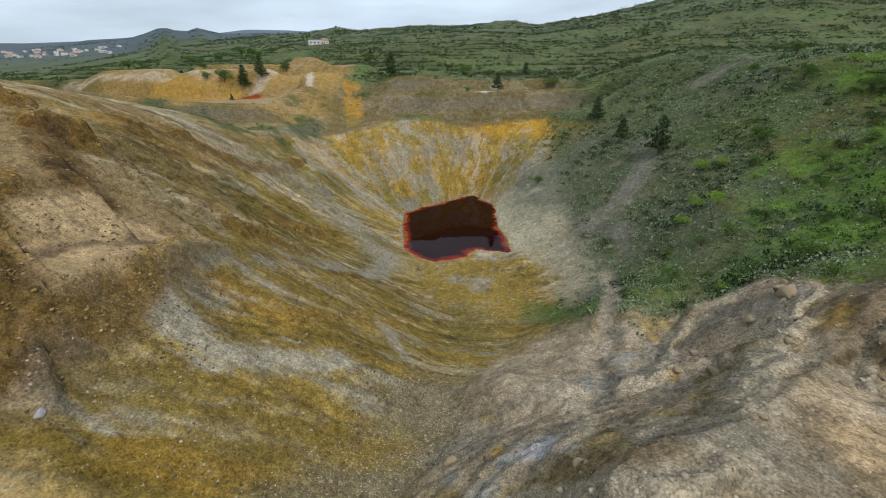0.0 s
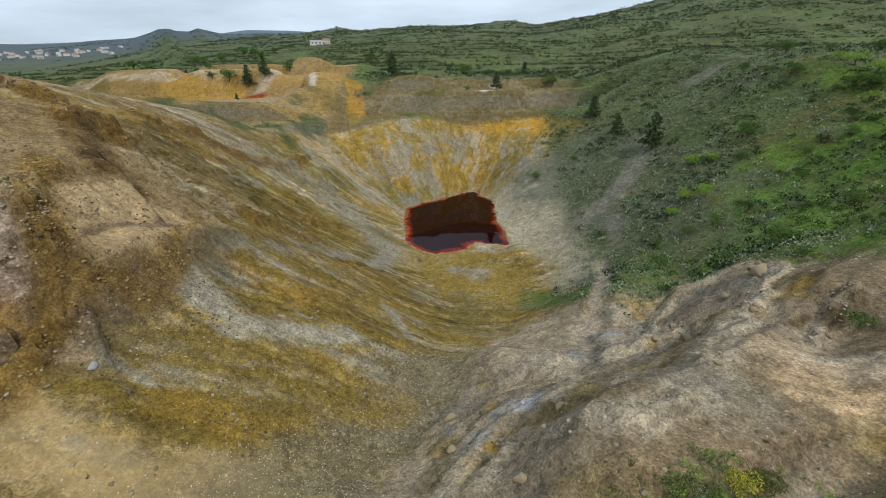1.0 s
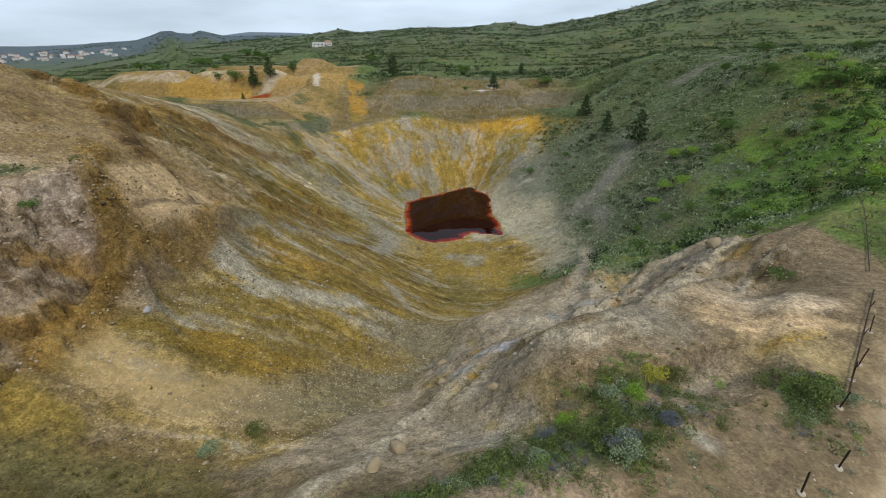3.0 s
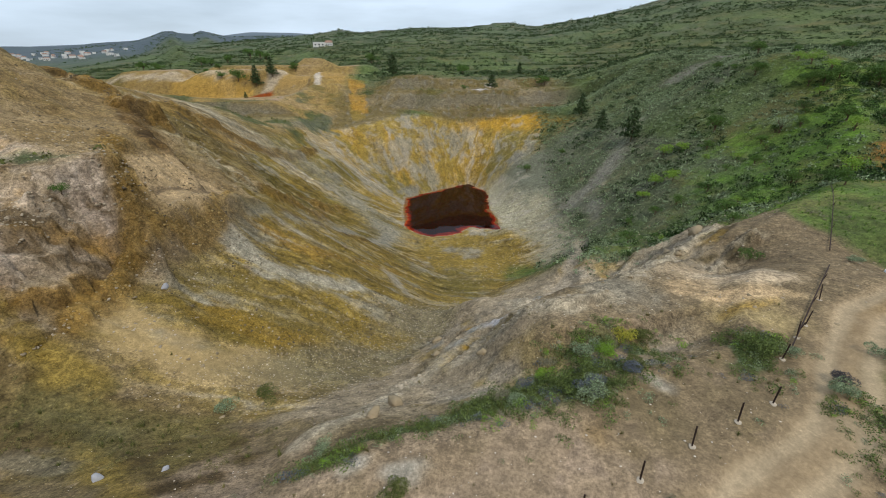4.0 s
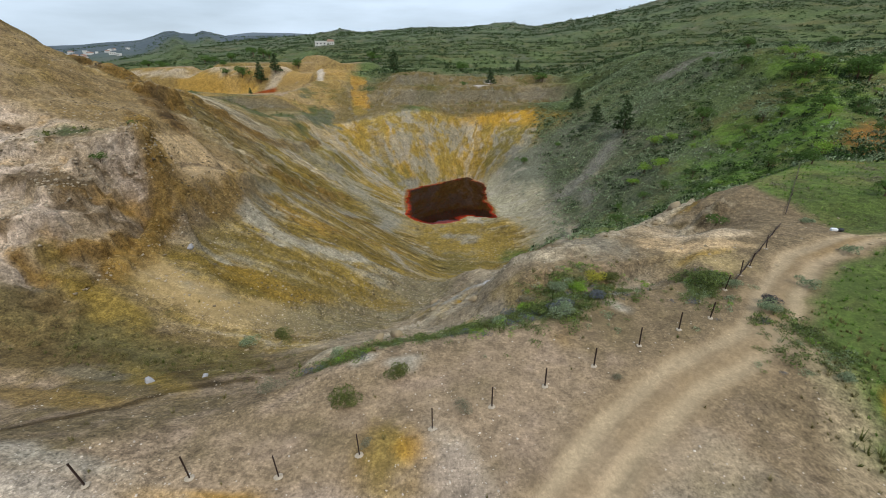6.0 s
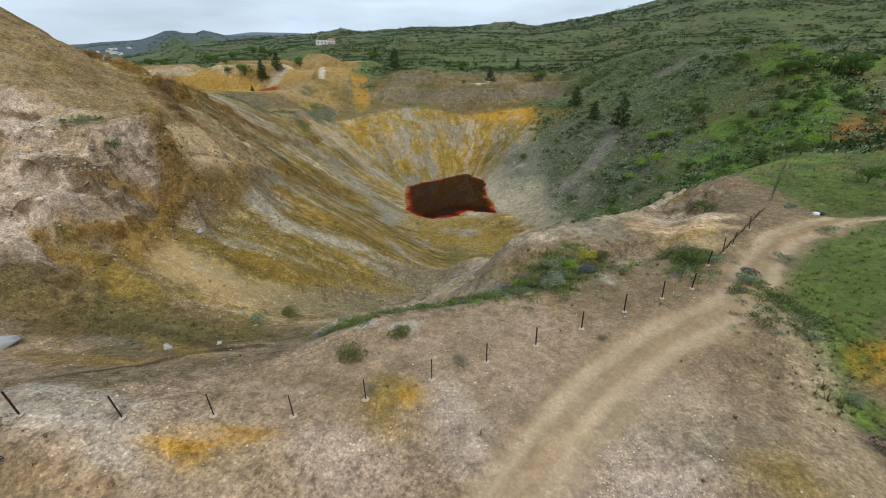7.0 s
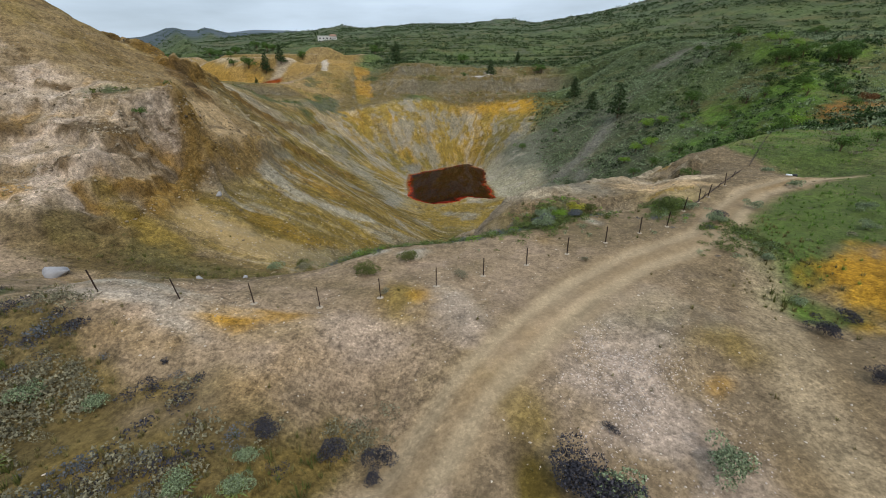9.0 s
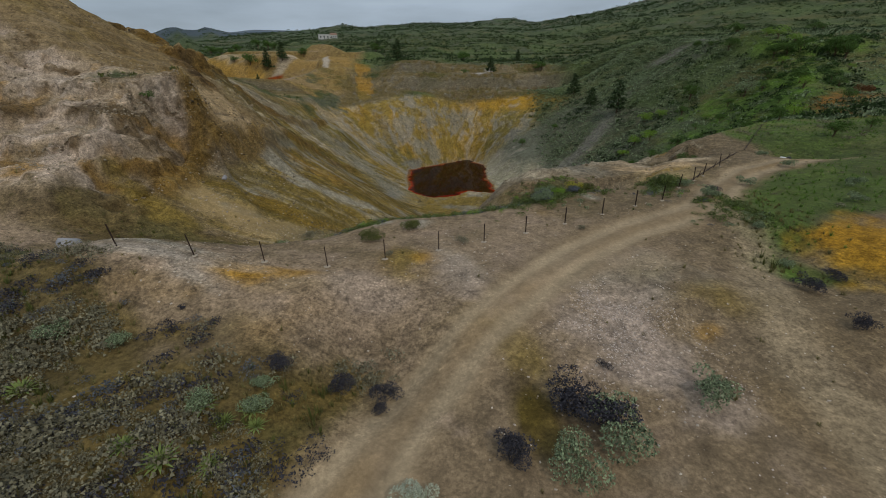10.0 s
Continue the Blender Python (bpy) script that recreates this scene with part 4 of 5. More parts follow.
    z = lerp(z, np.floor(z / 2.6) * 2.6 + 2.6 * step(0.72, 0.98, z / 2.6 - np.floor(z / 2.6)), 0.8 * tread)
    edge = shore_distance(x, y) + 1.7 * fbm(x, y, 4.5, 3) + 0.7 * fbm(x, y, 1.4, 2)
    z = np.where(edge < 0, np.minimum(z, -0.12), np.where((edge < 2.5) & (y > 98) & (y < 176), np.maximum(z, 0.04 + 0.25 * edge), z))
    z = z - 0.10 * step(0.8, 0.2, np.abs(track - 1.05))
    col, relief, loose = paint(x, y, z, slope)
    FIELD_GRID.extend([xs, ys, z.reshape(X.shape)])
    nx, ny = len(xs), len(ys)
    idx = np.arange(nx * ny).reshape(ny, nx)
    faces = np.stack([idx[:-1, :-1], idx[:-1, 1:], idx[1:, 1:], idx[1:, :-1]], -1).reshape(-1, 4)
    # jutting strata on the steep crags
    gy, gx = np.gradient(z.reshape(X.shape), ys, xs)
    gx, gy = gx.ravel(), gy.ravel()
    g = np.hypot(gx, gy) + 1e-6
    across = (x * gy - y * gx) / g
    crags = np.clip(0.75 * step(-29, -32, x) * step(5, 9, y) * step(35, 29, y) + 0.55 * step(-29, -33, x) * step(45, 52, y) * step(140, 90, y) + hump(x, y, 26, 36, 18, 12, 35) * 0.42 + hump(x, y, 4, 18, 9, 9) * 0.4, 0, 1)
    out = crags * step(0.45, 0.9, g) * (0.55 * vnoise((z - 0.15 * y) * 0.9 + 0.5 * fbm(x, y, 4, 2), across * 0.16) + 0.4 * vnoise(z * 2.1, across * 0.6 + 9) + 0.25 * fbm(x + z, y - z, 1.1, 2))
    x, y = x - gx / g * out, y - gy / g * out
    me = bpy.data.meshes.new("ground")
    me.vertices.add(len(x))
    me.vertices.foreach_set("co", np.stack([x, y, z], 1).ravel().astype(np.float32))
    me.loops.add(faces.size)
    me.loops.foreach_set("vertex_index", faces.ravel().astype(np.int32))
    me.polygons.add(len(faces))
    me.polygons.foreach_set("loop_start", np.arange(0, faces.size, 4, dtype=np.int32))
    me.update(calc_edges=True)
    me.polygons.foreach_set("use_smooth", np.ones(len(faces), bool))
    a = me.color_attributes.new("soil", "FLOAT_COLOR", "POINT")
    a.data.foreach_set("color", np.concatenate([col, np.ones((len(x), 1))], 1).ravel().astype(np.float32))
    r = me.attributes.new("relief", "FLOAT", "POINT")
    r.data.foreach_set("value", relief.astype(np.float32))
    r = me.attributes.new("grit", "FLOAT", "POINT")
    r.data.foreach_set("value", loose.astype(np.float32))
    me.materials.append(ground_material())
    return tagged(new("ground", me), "bare ochre and grey mine slopes running into green hills", "ground", kind="structure")


ground = build_ground()


def water_material():
    m, t, b = nodes_of("red_water")
    depth = t.nodes.new("ShaderNodeAttribute")
    depth.attribute_name = "depth"
    ramp = t.nodes.new("ShaderNodeValToRGB")
    r = ramp.color_ramp
    r.elements[0].position, r.elements[0].color = 0.0, (0.30, 0.045, 0.012, 1)
    r.elements[1].position, r.elements[1].color = 0.55, (0.010, 0.0012, 0.0007, 1)
    mid = r.elements.new(0.2)
    mid.color = (0.13, 0.010, 0.004, 1)
    t.links.new(depth.outputs["Fac"], ramp.inputs[0])
    t.links.new(ramp.outputs[0], b.inputs["Base Color"])
    b.inputs["Roughness"].default_value, b.inputs["IOR"].default_value = 0.02, 1.16
    b.inputs["Specular IOR Level"].default_value = 0.25
    return m


def build_pool():
    xs, ys = np.arange(-20, 26, 0.5), np.arange(98, 176, 0.5)
    X, Y = np.meshgrid(xs, ys)
    me = bpy.data.meshes.new("pool_water")
    idx = np.arange(X.size).reshape(X.shape)
    faces = np.stack([idx[:-1, :-1], idx[:-1, 1:], idx[1:, 1:], idx[1:, :-1]], -1).reshape(-1, 4)
    x, y = X.ravel(), Y.ravel()
    bed = land(x, y)
    keep = (bed < 0.9) | (shore_distance(x, y) < 2.5)
    faces = faces[keep[faces].any(1)]
    me.from_pydata(np.stack([x, y, np.zeros_like(x)], 1).tolist(), [], faces.tolist())
    a = me.attributes.new("depth", "FLOAT", "POINT")
    a.data.foreach_set("value", np.clip(-(shore_distance(x, y) + 1.7 * fbm(x, y, 4.5, 3) + 0.7 * fbm(x, y, 1.4, 2)) / 6 * (1.3 + 0.9 * fbm(x, y, 9, 3)) + 0.18 * step(118, 140, y) + 0.1 * step(4, 14, x), 0, 1).astype(np.float32))
    me.materials.append(water_material())
    return tagged(new("pool_water", me), "still dark red acid water at the bottom of the pit", "pool", kind="structure")


pool = build_pool()

# ---- helpers for things ----
def mesh_of(name, verts, faces, material, smooth=False):
    me = bpy.data.meshes.new(name)
    verts, faces = np.asarray(verts, np.float32), np.asarray(faces, np.int32)
    k = faces.shape[1]
    me.vertices.add(len(verts))
    me.vertices.foreach_set("co", verts.ravel())
    me.loops.add(faces.size)
    me.loops.foreach_set("vertex_index", faces.ravel())
    me.polygons.add(len(faces))
    me.polygons.foreach_set("loop_start", np.arange(0, faces.size, k, dtype=np.int32))
    me.update(calc_edges=True)
    if smooth:
        me.polygons.foreach_set("use_smooth", np.ones(len(faces), bool))
    me.materials.append(material)
    return me


def part(name, bm, material, parent, label=""):
    me = bpy.data.meshes.new(name)
    bm.to_mesh(me)
    bm.free()
    me.materials.append(material)
    ob = new(name, me)
    ob.parent = parent
    return tagged(ob, label)


def box(sx, sy, sz, at=(0, 0, 0), bevel=0.0):
    bm = bmesh.new()
    bmesh.ops.create_cube(bm, size=1, matrix=Matrix.Translation(at) @ Matrix.Diagonal((sx, sy, sz, 1)))
    if bevel:
        bmesh.ops.bevel(bm, geom=bm.edges[:], offset=bevel, segments=1, affect="EDGES")
    return bm


def tube(points, sides=7):
    """A tapering limb through rows of (x, y, z, radius)."""
    bm = bmesh.new()
    rings = []
    for k, (x, y, z, r) in enumerate(points):
        q, p = points[min(k + 1, len(points) - 1)], points[max(k - 1, 0)]
        way = Vector((q[0] - p[0], q[1] - p[1], q[2] - p[2])).to_track_quat("Z", "Y")
        rings.append([bm.verts.new(Vector((x, y, z)) + way @ Vector((r * math.cos(a), r * math.sin(a), 0))) for a in (2 * math.pi * i / sides for i in range(sides))])
    for a, b in zip(rings, rings[1:]):
        for i in range(sides):
            bm.faces.new((a[i], a[(i + 1) % sides], b[(i + 1) % sides], b[i]))
    bm.faces.new(rings[0][::-1])
    bm.faces.new(rings[-1])
    return bm


def plain(name, colour, rough=0.8, metal=0.0, vary=0.25, size=6.0, island=0.0):
    """A painted, worn or leafy surface with two scales of variation."""
    m, t, b = nodes_of(name)
    tc = t.nodes.new("ShaderNodeTexCoord")
    n1, n2 = add(t, "TexNoise", Scale=size, Detail=6.0, Roughness=0.7), add(t, "TexNoise", Scale=size * 0.2, Detail=3.0)
    for n in (n1, n2):
        t.links.new(tc.outputs["Object"], n.inputs["Vector"])
    s = t.nodes.new("ShaderNodeMath")
    s.operation = "ADD"
    t.links.new(n1.outputs[0], s.inputs[0])
    t.links.new(n2.outputs[0], s.inputs[1])
    r = t.nodes.new("ShaderNodeMapRange")
    for key, v in (("From Min", 0.6), ("From Max", 1.4), ("To Min", 1 - vary), ("To Max", 1 + vary)):
        r.inputs[key].default_value = v
    t.links.new(s.outputs[0], r.inputs[0])
    f = r.outputs[0]
    if island:
        geo = t.nodes.new("ShaderNodeNewGeometry")
        ri = t.nodes.new("ShaderNodeMapRange")
        ri.inputs["To Min"].default_value, ri.inputs["To Max"].default_value = 1 - island, 1 + island
        t.links.new(geo.outputs["Random Per Island"], ri.inputs[0])
        mu = t.nodes.new("ShaderNodeMath")
        mu.operation = "MULTIPLY"
        t.links.new(f, mu.inputs[0])
        t.links.new(ri.outputs[0], mu.inputs[1])
        f = mu.outputs[0]
    v = t.nodes.new("ShaderNodeVectorMath")
    v.operation = "SCALE"
    v.inputs[0].default_value = tuple(0.8 * colour)
    t.links.new(f, v.inputs["Scale"])
    t.links.new(v.outputs[0], b.inputs["Base Color"])
    b.inputs["Roughness"].default_value, b.inputs["Metallic"].default_value = rough, metal
    b.inputs["Specular IOR Level"].default_value = 0.2
    bump = add(t, "Bump", Strength=0.4, Distance=0.02)
    t.links.new(n1.outputs[0], bump.inputs["Height"])
    t.links.new(bump.outputs[0], b.inputs["Normal"])
    return m


rng = np.random.RandomState(11)
LEAF_DARK = plain("pine_needles", srgb(58, 74, 42), 0.9, island=0.45)
LEAF_GREEN = plain("broad_leaves", srgb(70, 96, 36), 0.8, island=0.45)
LEAF_SCRUB = plain("scrub_leaves", srgb(54, 78, 30), 0.85, island=0.7)
LEAF_DEEP = plain("deep_green_leaves", srgb(44, 62, 28), 0.9, island=0.5)
LEAF_EDGE = plain("edge_leaves", srgb(88, 100, 50), 0.85, island=0.6)
LEAF_YELLOW = plain("yellow_tops", srgb(164, 158, 58), 0.85, island=0.4)
LEAF_OLIVE = plain("olive_leaves", srgb(86, 90, 44), 0.85, island=0.4)
LEAF_LIME = plain("fresh_leaves", srgb(112, 142, 46), 0.8, island=0.35)
LEAF_GREY = plain("grey_leaves", srgb(120, 132, 100), 0.9, island=0.7)
LEAF_HEATH = plain("heath_leaves", srgb(120, 114, 92), 0.9, island=0.45)
LEAF_BLUE = plain("blue_grey_leaves", srgb(92, 96, 102), 0.9, island=0.4)
LEAF_PURPLE = plain("dark_heath", srgb(62, 60, 66), 0.9, island=0.5)
GRASS_M = plain("grass_blades", srgb(100, 128, 54), 0.85, island=0.4)
STRAW = plain("dry_grass", srgb(112, 104, 64), 0.9, island=0.4)
BARK = plain("bark", srgb(92, 74, 56), 0.9, size=14)
RUSTY = plain("rusty_steel", srgb(62, 48, 42), 0.75, 0.4, size=30)
CONCRETE = plain("concrete", srgb(162, 148, 130), 0.9, size=20)
STONE = plain("pale_stone", srgb(180, 166, 150), 0.9, size=3, island=0.3)
STONE_PINK = plain("pinkish_stone", srgb(182, 166, 154), 0.9, size=3, island=0.35)
STONE_GREY = plain("grey_stone", srgb(140, 138, 140), 0.9, size=3, island=0.3)
STONE_TAN = plain("tan_stone", srgb(132, 116, 92), 0.9, size=2.5, island=0.25)
WHITE = plain("white_plastic", srgb(222, 224, 226), 0.5, size=8, vary=0.08)
BLACK = plain("black_plastic", srgb(34, 34, 36), 0.5, size=8)
RENDERED = plain("white_plaster", srgb(196, 194, 190), 0.85, vary=0.08)
ROOF_RED = plain("roof_tiles", srgb(146, 116, 100), 0.85)
GLASS_DARK = plain("window_glass", srgb(40, 48, 56), 0.15)


# ---- foliage ----
def leaf_cloud(count, size, lobes, flat=1.0):
    """Leaf triangles on the skins of lobes (x, y, z, radius): vertices and faces."""
    lobes = np.array(lobes, float)
    pick = rng.choice(len(lobes), count, p=lobes[:, 3] ** 2 / np.sum(lobes[:, 3] ** 2))
    d = rng.normal(size=(count, 3))
    d[:, 2] = np.abs(d[:, 2]) * 0.9 - 0.25
    d /= np.linalg.norm(d, axis=1)[:, None]
    at = lobes[pick, :3] + d * (lobes[pick, 3] * (0.72 + 0.33 * rng.rand(count)))[:, None] * np.array([1, 1, flat])
    a = rng.normal(size=(count, 3))
    b = np.cross(a, d + 0.6 * rng.normal(size=(count, 3)))
    a /= np.linalg.norm(a, axis=1)[:, None]
    b /= np.linalg.norm(b, axis=1)[:, None]
    s = (size * (0.6 + 0.8 * rng.rand(count)))[:, None]
    v = np.stack([at - a * s * 0.5, at + a * s * 0.5, at + b * s * 0.9], 1).reshape(-1, 3)
    return v, np.arange(count * 3).reshape(-1, 3)


def strewn(name, templates, places, material, label, category):
    """Many small plants or stones joined into one mesh. places: rows x, y, z, size."""
    vs, fs, base = [], [], 0
    turn = rng.rand(len(places)) * 6.283
    which = rng.randint(len(templates), size=len(places))
    for k, (tv, tf) in enumerate(templates):
        m = which == k
        p, a = places[m], turn[m]
        if not len(p):
            continue
        c, s = np.cos(a)[:, None], np.sin(a)[:, None]
        x = (tv[None, :, 0] * c - tv[None, :, 1] * s) * p[:, 3:4] + p[:, 0:1]
        y = (tv[None, :, 0] * s + tv[None, :, 1] * c) * p[:, 3:4] + p[:, 1:2]
        z = tv[None, :, 2] * p[:, 3:4] * (0.75 + 0.5 * rng.rand(len(p)))[:, None] + p[:, 2:3]
        vs.append(np.stack([x, y, z], -1).reshape(-1, 3))
        fs.append((tf[None] + (np.arange(len(p)) * len(tv))[:, None, None] + base).reshape(-1, tf.shape[1]))
        base += len(p) * len(tv)
    me = mesh_of(name, np.concatenate(vs), np.concatenate(fs), material)
    return tagged(new(name, me), label, category, kind="stuff")


def scatter(count, x0, x1, y0, y1, weight, lo, hi, bias=1.0):
    """Random places where weight(x, y, z) allows, with sizes lo to hi."""
    x = x0 + (x1 - x0) * rng.rand(count)
    y = y0 + (y1 - y0) * rng.rand(count) ** bias
    z = ground_z(x, y)
    keep = rng.rand(count) < weight(x, y, z)
    x, y, z = x[keep], y[keep], z[keep]
    size = lo + (hi - lo) * rng.rand(len(x)) ** 2
    return np.stack([x, y, z - 0.04 * size, size], 1)


def clump_templates(n, leaves, leaf, flat=0.7):
    return [leaf_cloud(leaves, leaf, [(0.35 * rng.normal(), 0.35 * rng.normal(), 0.2, 0.45 + 0.2 * rng.rand()) for _ in range(3)], flat) for _ in range(n)]


def blade_templates(n, blades, height=1.0, spread=0.35):
    out = []
    for _ in range(n):
        a, r = rng.rand(blades) * 6.283, spread * rng.rand(blades)
        lean = 0.25 + 0.5 * rng.rand(blades)
        h = height * (0.5 + 0.6 * rng.rand(blades))
        foot = np.stack([r * np.cos(a), r * np.sin(a), np.zeros(blades)], 1)
        side = np.stack([-np.sin(a), np.cos(a), np.zeros(blades)], 1) * 0.045
        tip = foot + np.stack([np.cos(a) * lean * h * 0.6, np.sin(a) * lean * h * 0.6, h], 1)
        out.append((np.stack([foot - side, foot + side, tip], 1).reshape(-1, 3), np.arange(blades * 3).reshape(-1, 3)))
    return out


def cover_at(x, y, z):
    return greenness(x, y, z)[0]


def lush_at(x, y, z):
    return greenness(x, y, z)[1]


low = clump_templates(10, 16, 0.34)
dense = clump_templates(8, 120, 0.13)
tuft = blade_templates(8, 22)
off_track = lambda x, y: step(1.6, 3.0, along(x, y, TRACK)[0])

strewn("hillside_scrub", low, scatter(66000, 24, 200, 46, 240, lambda x, y, z: 0.95 * cover_at(x, y, z) * (1 - 0.92 * lush_at(x, y, z)) * step(230, 110, x), 0.4, 1.2, 1.2), LEAF_GREY, "low grey-green scrub covering the hillside", "scrub")
strewn("hillside_shrubs", low, scatter(30000, 24, 200, 46, 240, lambda x, y, z: 0.8 * cover_at(x, y, z) * step(-0.1, 0.3, fbm(x, y, 9, 4)), 0.4, 1.6, 1.2), LEAF_DEEP, "low dark green shrubs on the slope", "shrubs")
strewn("valley_shrubs", dense, scatter(5200, 28, 140, 44, 150, lambda x, y, z: 0.7 * lush_at(x, y, z) * step(-0.1, 0.3, fbm(x + 7, y, 9, 3)), 0.6, 2.2), LEAF_SCRUB, "dark green bushes in the side valley", "bushes")
strewn("valley_grass", tuft, scatter(18000, 24, 120, -8, 125, lambda x, y, z: 0.9 * lush_at(x, y, z) * off_track(x, y), 0.16, 0.42, 1.3), GRASS_M, "fresh green grass on the damp ground", "grass")
strewn("country_scrub", low, scatter(50000, -360, 460, 232, 720, lambda x, y, z: 0.9 * cover_at(x, y, z) * step(-0.35, 0.25, fbm(x, y * 2.2, 34, 3)), 0.8, 3.0, 1.4), LEAF_DARK, "dark scrub dotting the terraced hills", "scrub")
strewn("country_shrubs", low, scatter(9000, -330, 420, 212, 480, lambda x, y, z: 0.9 * cover_at(x, y, z), 0.5, 1.6, 1.5), LEAF_OLIVE, "olive shrubs on the far slopes", "shrubs")
strewn("far_woods", low, scatter(12000, -1300, 900, 560, 1700, lambda x, y, z: step(-0.2, 0.3, fbm(x, y * 2, 110, 3)), 2.2, 5.0, 1.3), LEAF_DARK, "dark trees scattered over the far hills", "woods")
strewn("heath_shrubs", dense, scatter(7500, -30, 3, -40, -8, lambda x, y, z: 0.8 * cover_at(x, y, z) * step(-0.15, 0.3, fbm(x, y, 3, 3)), 0.3, 1.0), LEAF_HEATH, "grey-brown heath shrubs among dry grass", "shrubs")
strewn("heath_twigs", dense, scatter(6500, -46, 3, -40, -8, lambda x, y, z: 0.75 * cover_at(x, y, z) * step(-0.05, 0.35, fbm(x + 50, y, 3, 3)), 0.25, 0.8), LEAF_PURPLE, "dark purplish heath on the bank", "shrubs")
strewn("heath_blue", dense, scatter(2600, -46, 3, -40, -8, lambda x, y, z: 0.6 * cover_at(x, y, z) * step(0.1, 0.4, fbm(x + 20, y + 31, 4, 3)), 0.3, 0.8), LEAF_BLUE, "blue-grey shrubs among the heath", "shrubs")
strewn("dry_grass", tuft, scatter(20000, -46, 30, -46, 16, lambda x, y, z: (0.8 * cover_at(x, y, z) + 0.012) * off_track(x, y), 0.14, 0.42), STRAW, "dry straw-coloured grass tufts", "grass")
strewn("olive_tufts", tuft, scatter(14000, -46, 24, -46, 16, lambda x, y, z: 0.8 * cover_at(x, y, z) * off_track(x, y) * step(-0.2, 0.3, fbm(x - 9, y, 5, 3)), 0.22, 0.6), LEAF_OLIVE, "short olive grass between the shrubs", "grass")
strewn("edge_shrubs", dense, scatter(6000, -8, 27, -4, 12, lambda x, y, z: 0.75 * greenness(x, y, z)[0], 0.25, 0.8), LEAF_EDGE, "small green shrubs along the pit edge", "shrubs")
strewn("edge_heath", dense, scatter(4000, -8, 27, -4, 12, lambda x, y, z: 0.6 * greenness(x, y, z)[0], 0.2, 0.5), LEAF_GREY, "grey shrubs along the pit edge", "shrubs")
strewn("slope_bushes", dense, scatter(6500, 26, 200, 50, 240, lambda x, y, z: 0.6 * cover_at(x, y, z) * step(-0.1, 0.35, fbm(x + 33, y, 16, 3)), 0.7, 2.4), LEAF_DEEP, "dark round bushes dotting the hillside", "bushes")
strewn("meadow_shrubs", dense, scatter(900, 28, 75, -6, 60, lambda x, y, z: 0.8 * lush_at(x, y, z) * step(0.0, 0.3, fbm(x, y, 5, 3)) * off_track(x, y), 0.3, 1.0), LEAF_HEATH, "grey-green shrubs standing in the meadow", "shrubs")
strewn("edge_blue", dense, scatter(2600, -8, 27, -4, 12, lambda x, y, z: 0.6 * greenness(x, y, z)[0] * step(0.0, 0.3, fbm(x, y + 50, 3, 2)), 0.25, 0.7), LEAF_BLUE, "blue-grey shrubs along the pit edge", "shrubs")
strewn("edge_lime", dense, scatter(2400, -8, 27, -4, 12, lambda x, y, z: 0.6 * greenness(x, y, z)[0] * step(0.05, 0.35, fbm(x + 80, y, 3, 2)), 0.25, 0.7), LEAF_LIME, "fresh green shrubs along the pit edge", "shrubs")
strewn("bowl_growth", dense, scatter(2600, -40, -12, -3, 13, lambda x, y, z: 1.6 * cover_at(x, y, z), 0.15, 0.5), STRAW, "dry brown growth in the hollow under the cliff", "scrub")
strewn("west_scrub", low, scatter(9000, -120, -28, 20, 215, lambda x, y, z: 0.7 * cover_at(x, y, z), 0.3, 1.0), LEAF_OLIVE, "olive scrub on the worn western slope", "scrub")
strewn("bench_scrub", low, scatter(6500, -60, 80, 196, 246, lambda x, y, z: 0.35 * step(-0.1, 0.4, fbm(x, y, 12, 3)), 0.35, 1.1), LEAF_OLIVE, "sparse scrub on the pit benches", "scrub")


# ---- loose stones ----
def stone_template(sub, rough, cuts=0):
    bm = bmesh.new()
    bmesh.ops.create_icosphere(bm, subdivisions=sub, radius=0.5)
    k = rng.rand(3) * 50
    for v in bm.verts:
        n = noise.noise(v.co * 1.9 + Vector(k)) * rough + noise.noise(v.co * 4.5 + Vector(k)) * rough * 0.4
        v.co = v.co * (1 + n)
        v.co.z *= 0.62
    for _ in range(cuts):
        way = Vector(rng.normal(size=3)).normalized()
        for v in bm.verts:
            over = v.co.dot(way) - 0.27
            if over > 0:
                v.co -= way * over * 0.9
    bm.faces.ensure_lookup_table()
    v = np.array([q.co[:] for q in bm.verts])
    f = np.array([[q.index for q in p.verts] for p in bm.faces])
    bm.free()
    return v, f


pebble = [stone_template(1, 0.5, 3) for _ in range(6)]
spine_near = lambda x, y: step(8, 3, along(x, y, SPINE)[0]) * step(8, 16, y) * step(60, 45, y)
strewn("gravel", pebble, scatter(36000, -26, 28, -34, 44, lambda x, y, z: np.clip(0.08 + spine_near(x, y) * 0.8 + 0.3 * hump(x, y, 10.4, -15, 4, 5.5) + 0.5 * hump(x, y, -14, -11.5, 7, 2) + 0.5 * hump(x, y, 3, -10, 2, 5), 0, 1) * off_track(x, y) * (1 - 0.95 * np.clip(2 * cover_at(x, y, z), 0, 1)), 0.05, 0.16), STONE, "pale broken stones strewn over bare soil", "gravel")
strewn("white_gravel", pebble, scatter(15000, 4, 16, -25, -9, lambda x, y, z: np.clip(hump(x, y, 10.6, -17.2, 2.8, 4.2, 15) + 0.6 * hump(x, y, 11.8, -13.4, 2.4, 2.0) + 0.5 * hump(x, y, 8, -14, 1.2, 3), 0, 1) * step(-0.35, 0.2, fbm(x, y, 2.5, 3)) * off_track(x, y), 0.035, 0.12), STONE_PINK, "pinkish white broken stone heaped beside the track", "gravel")
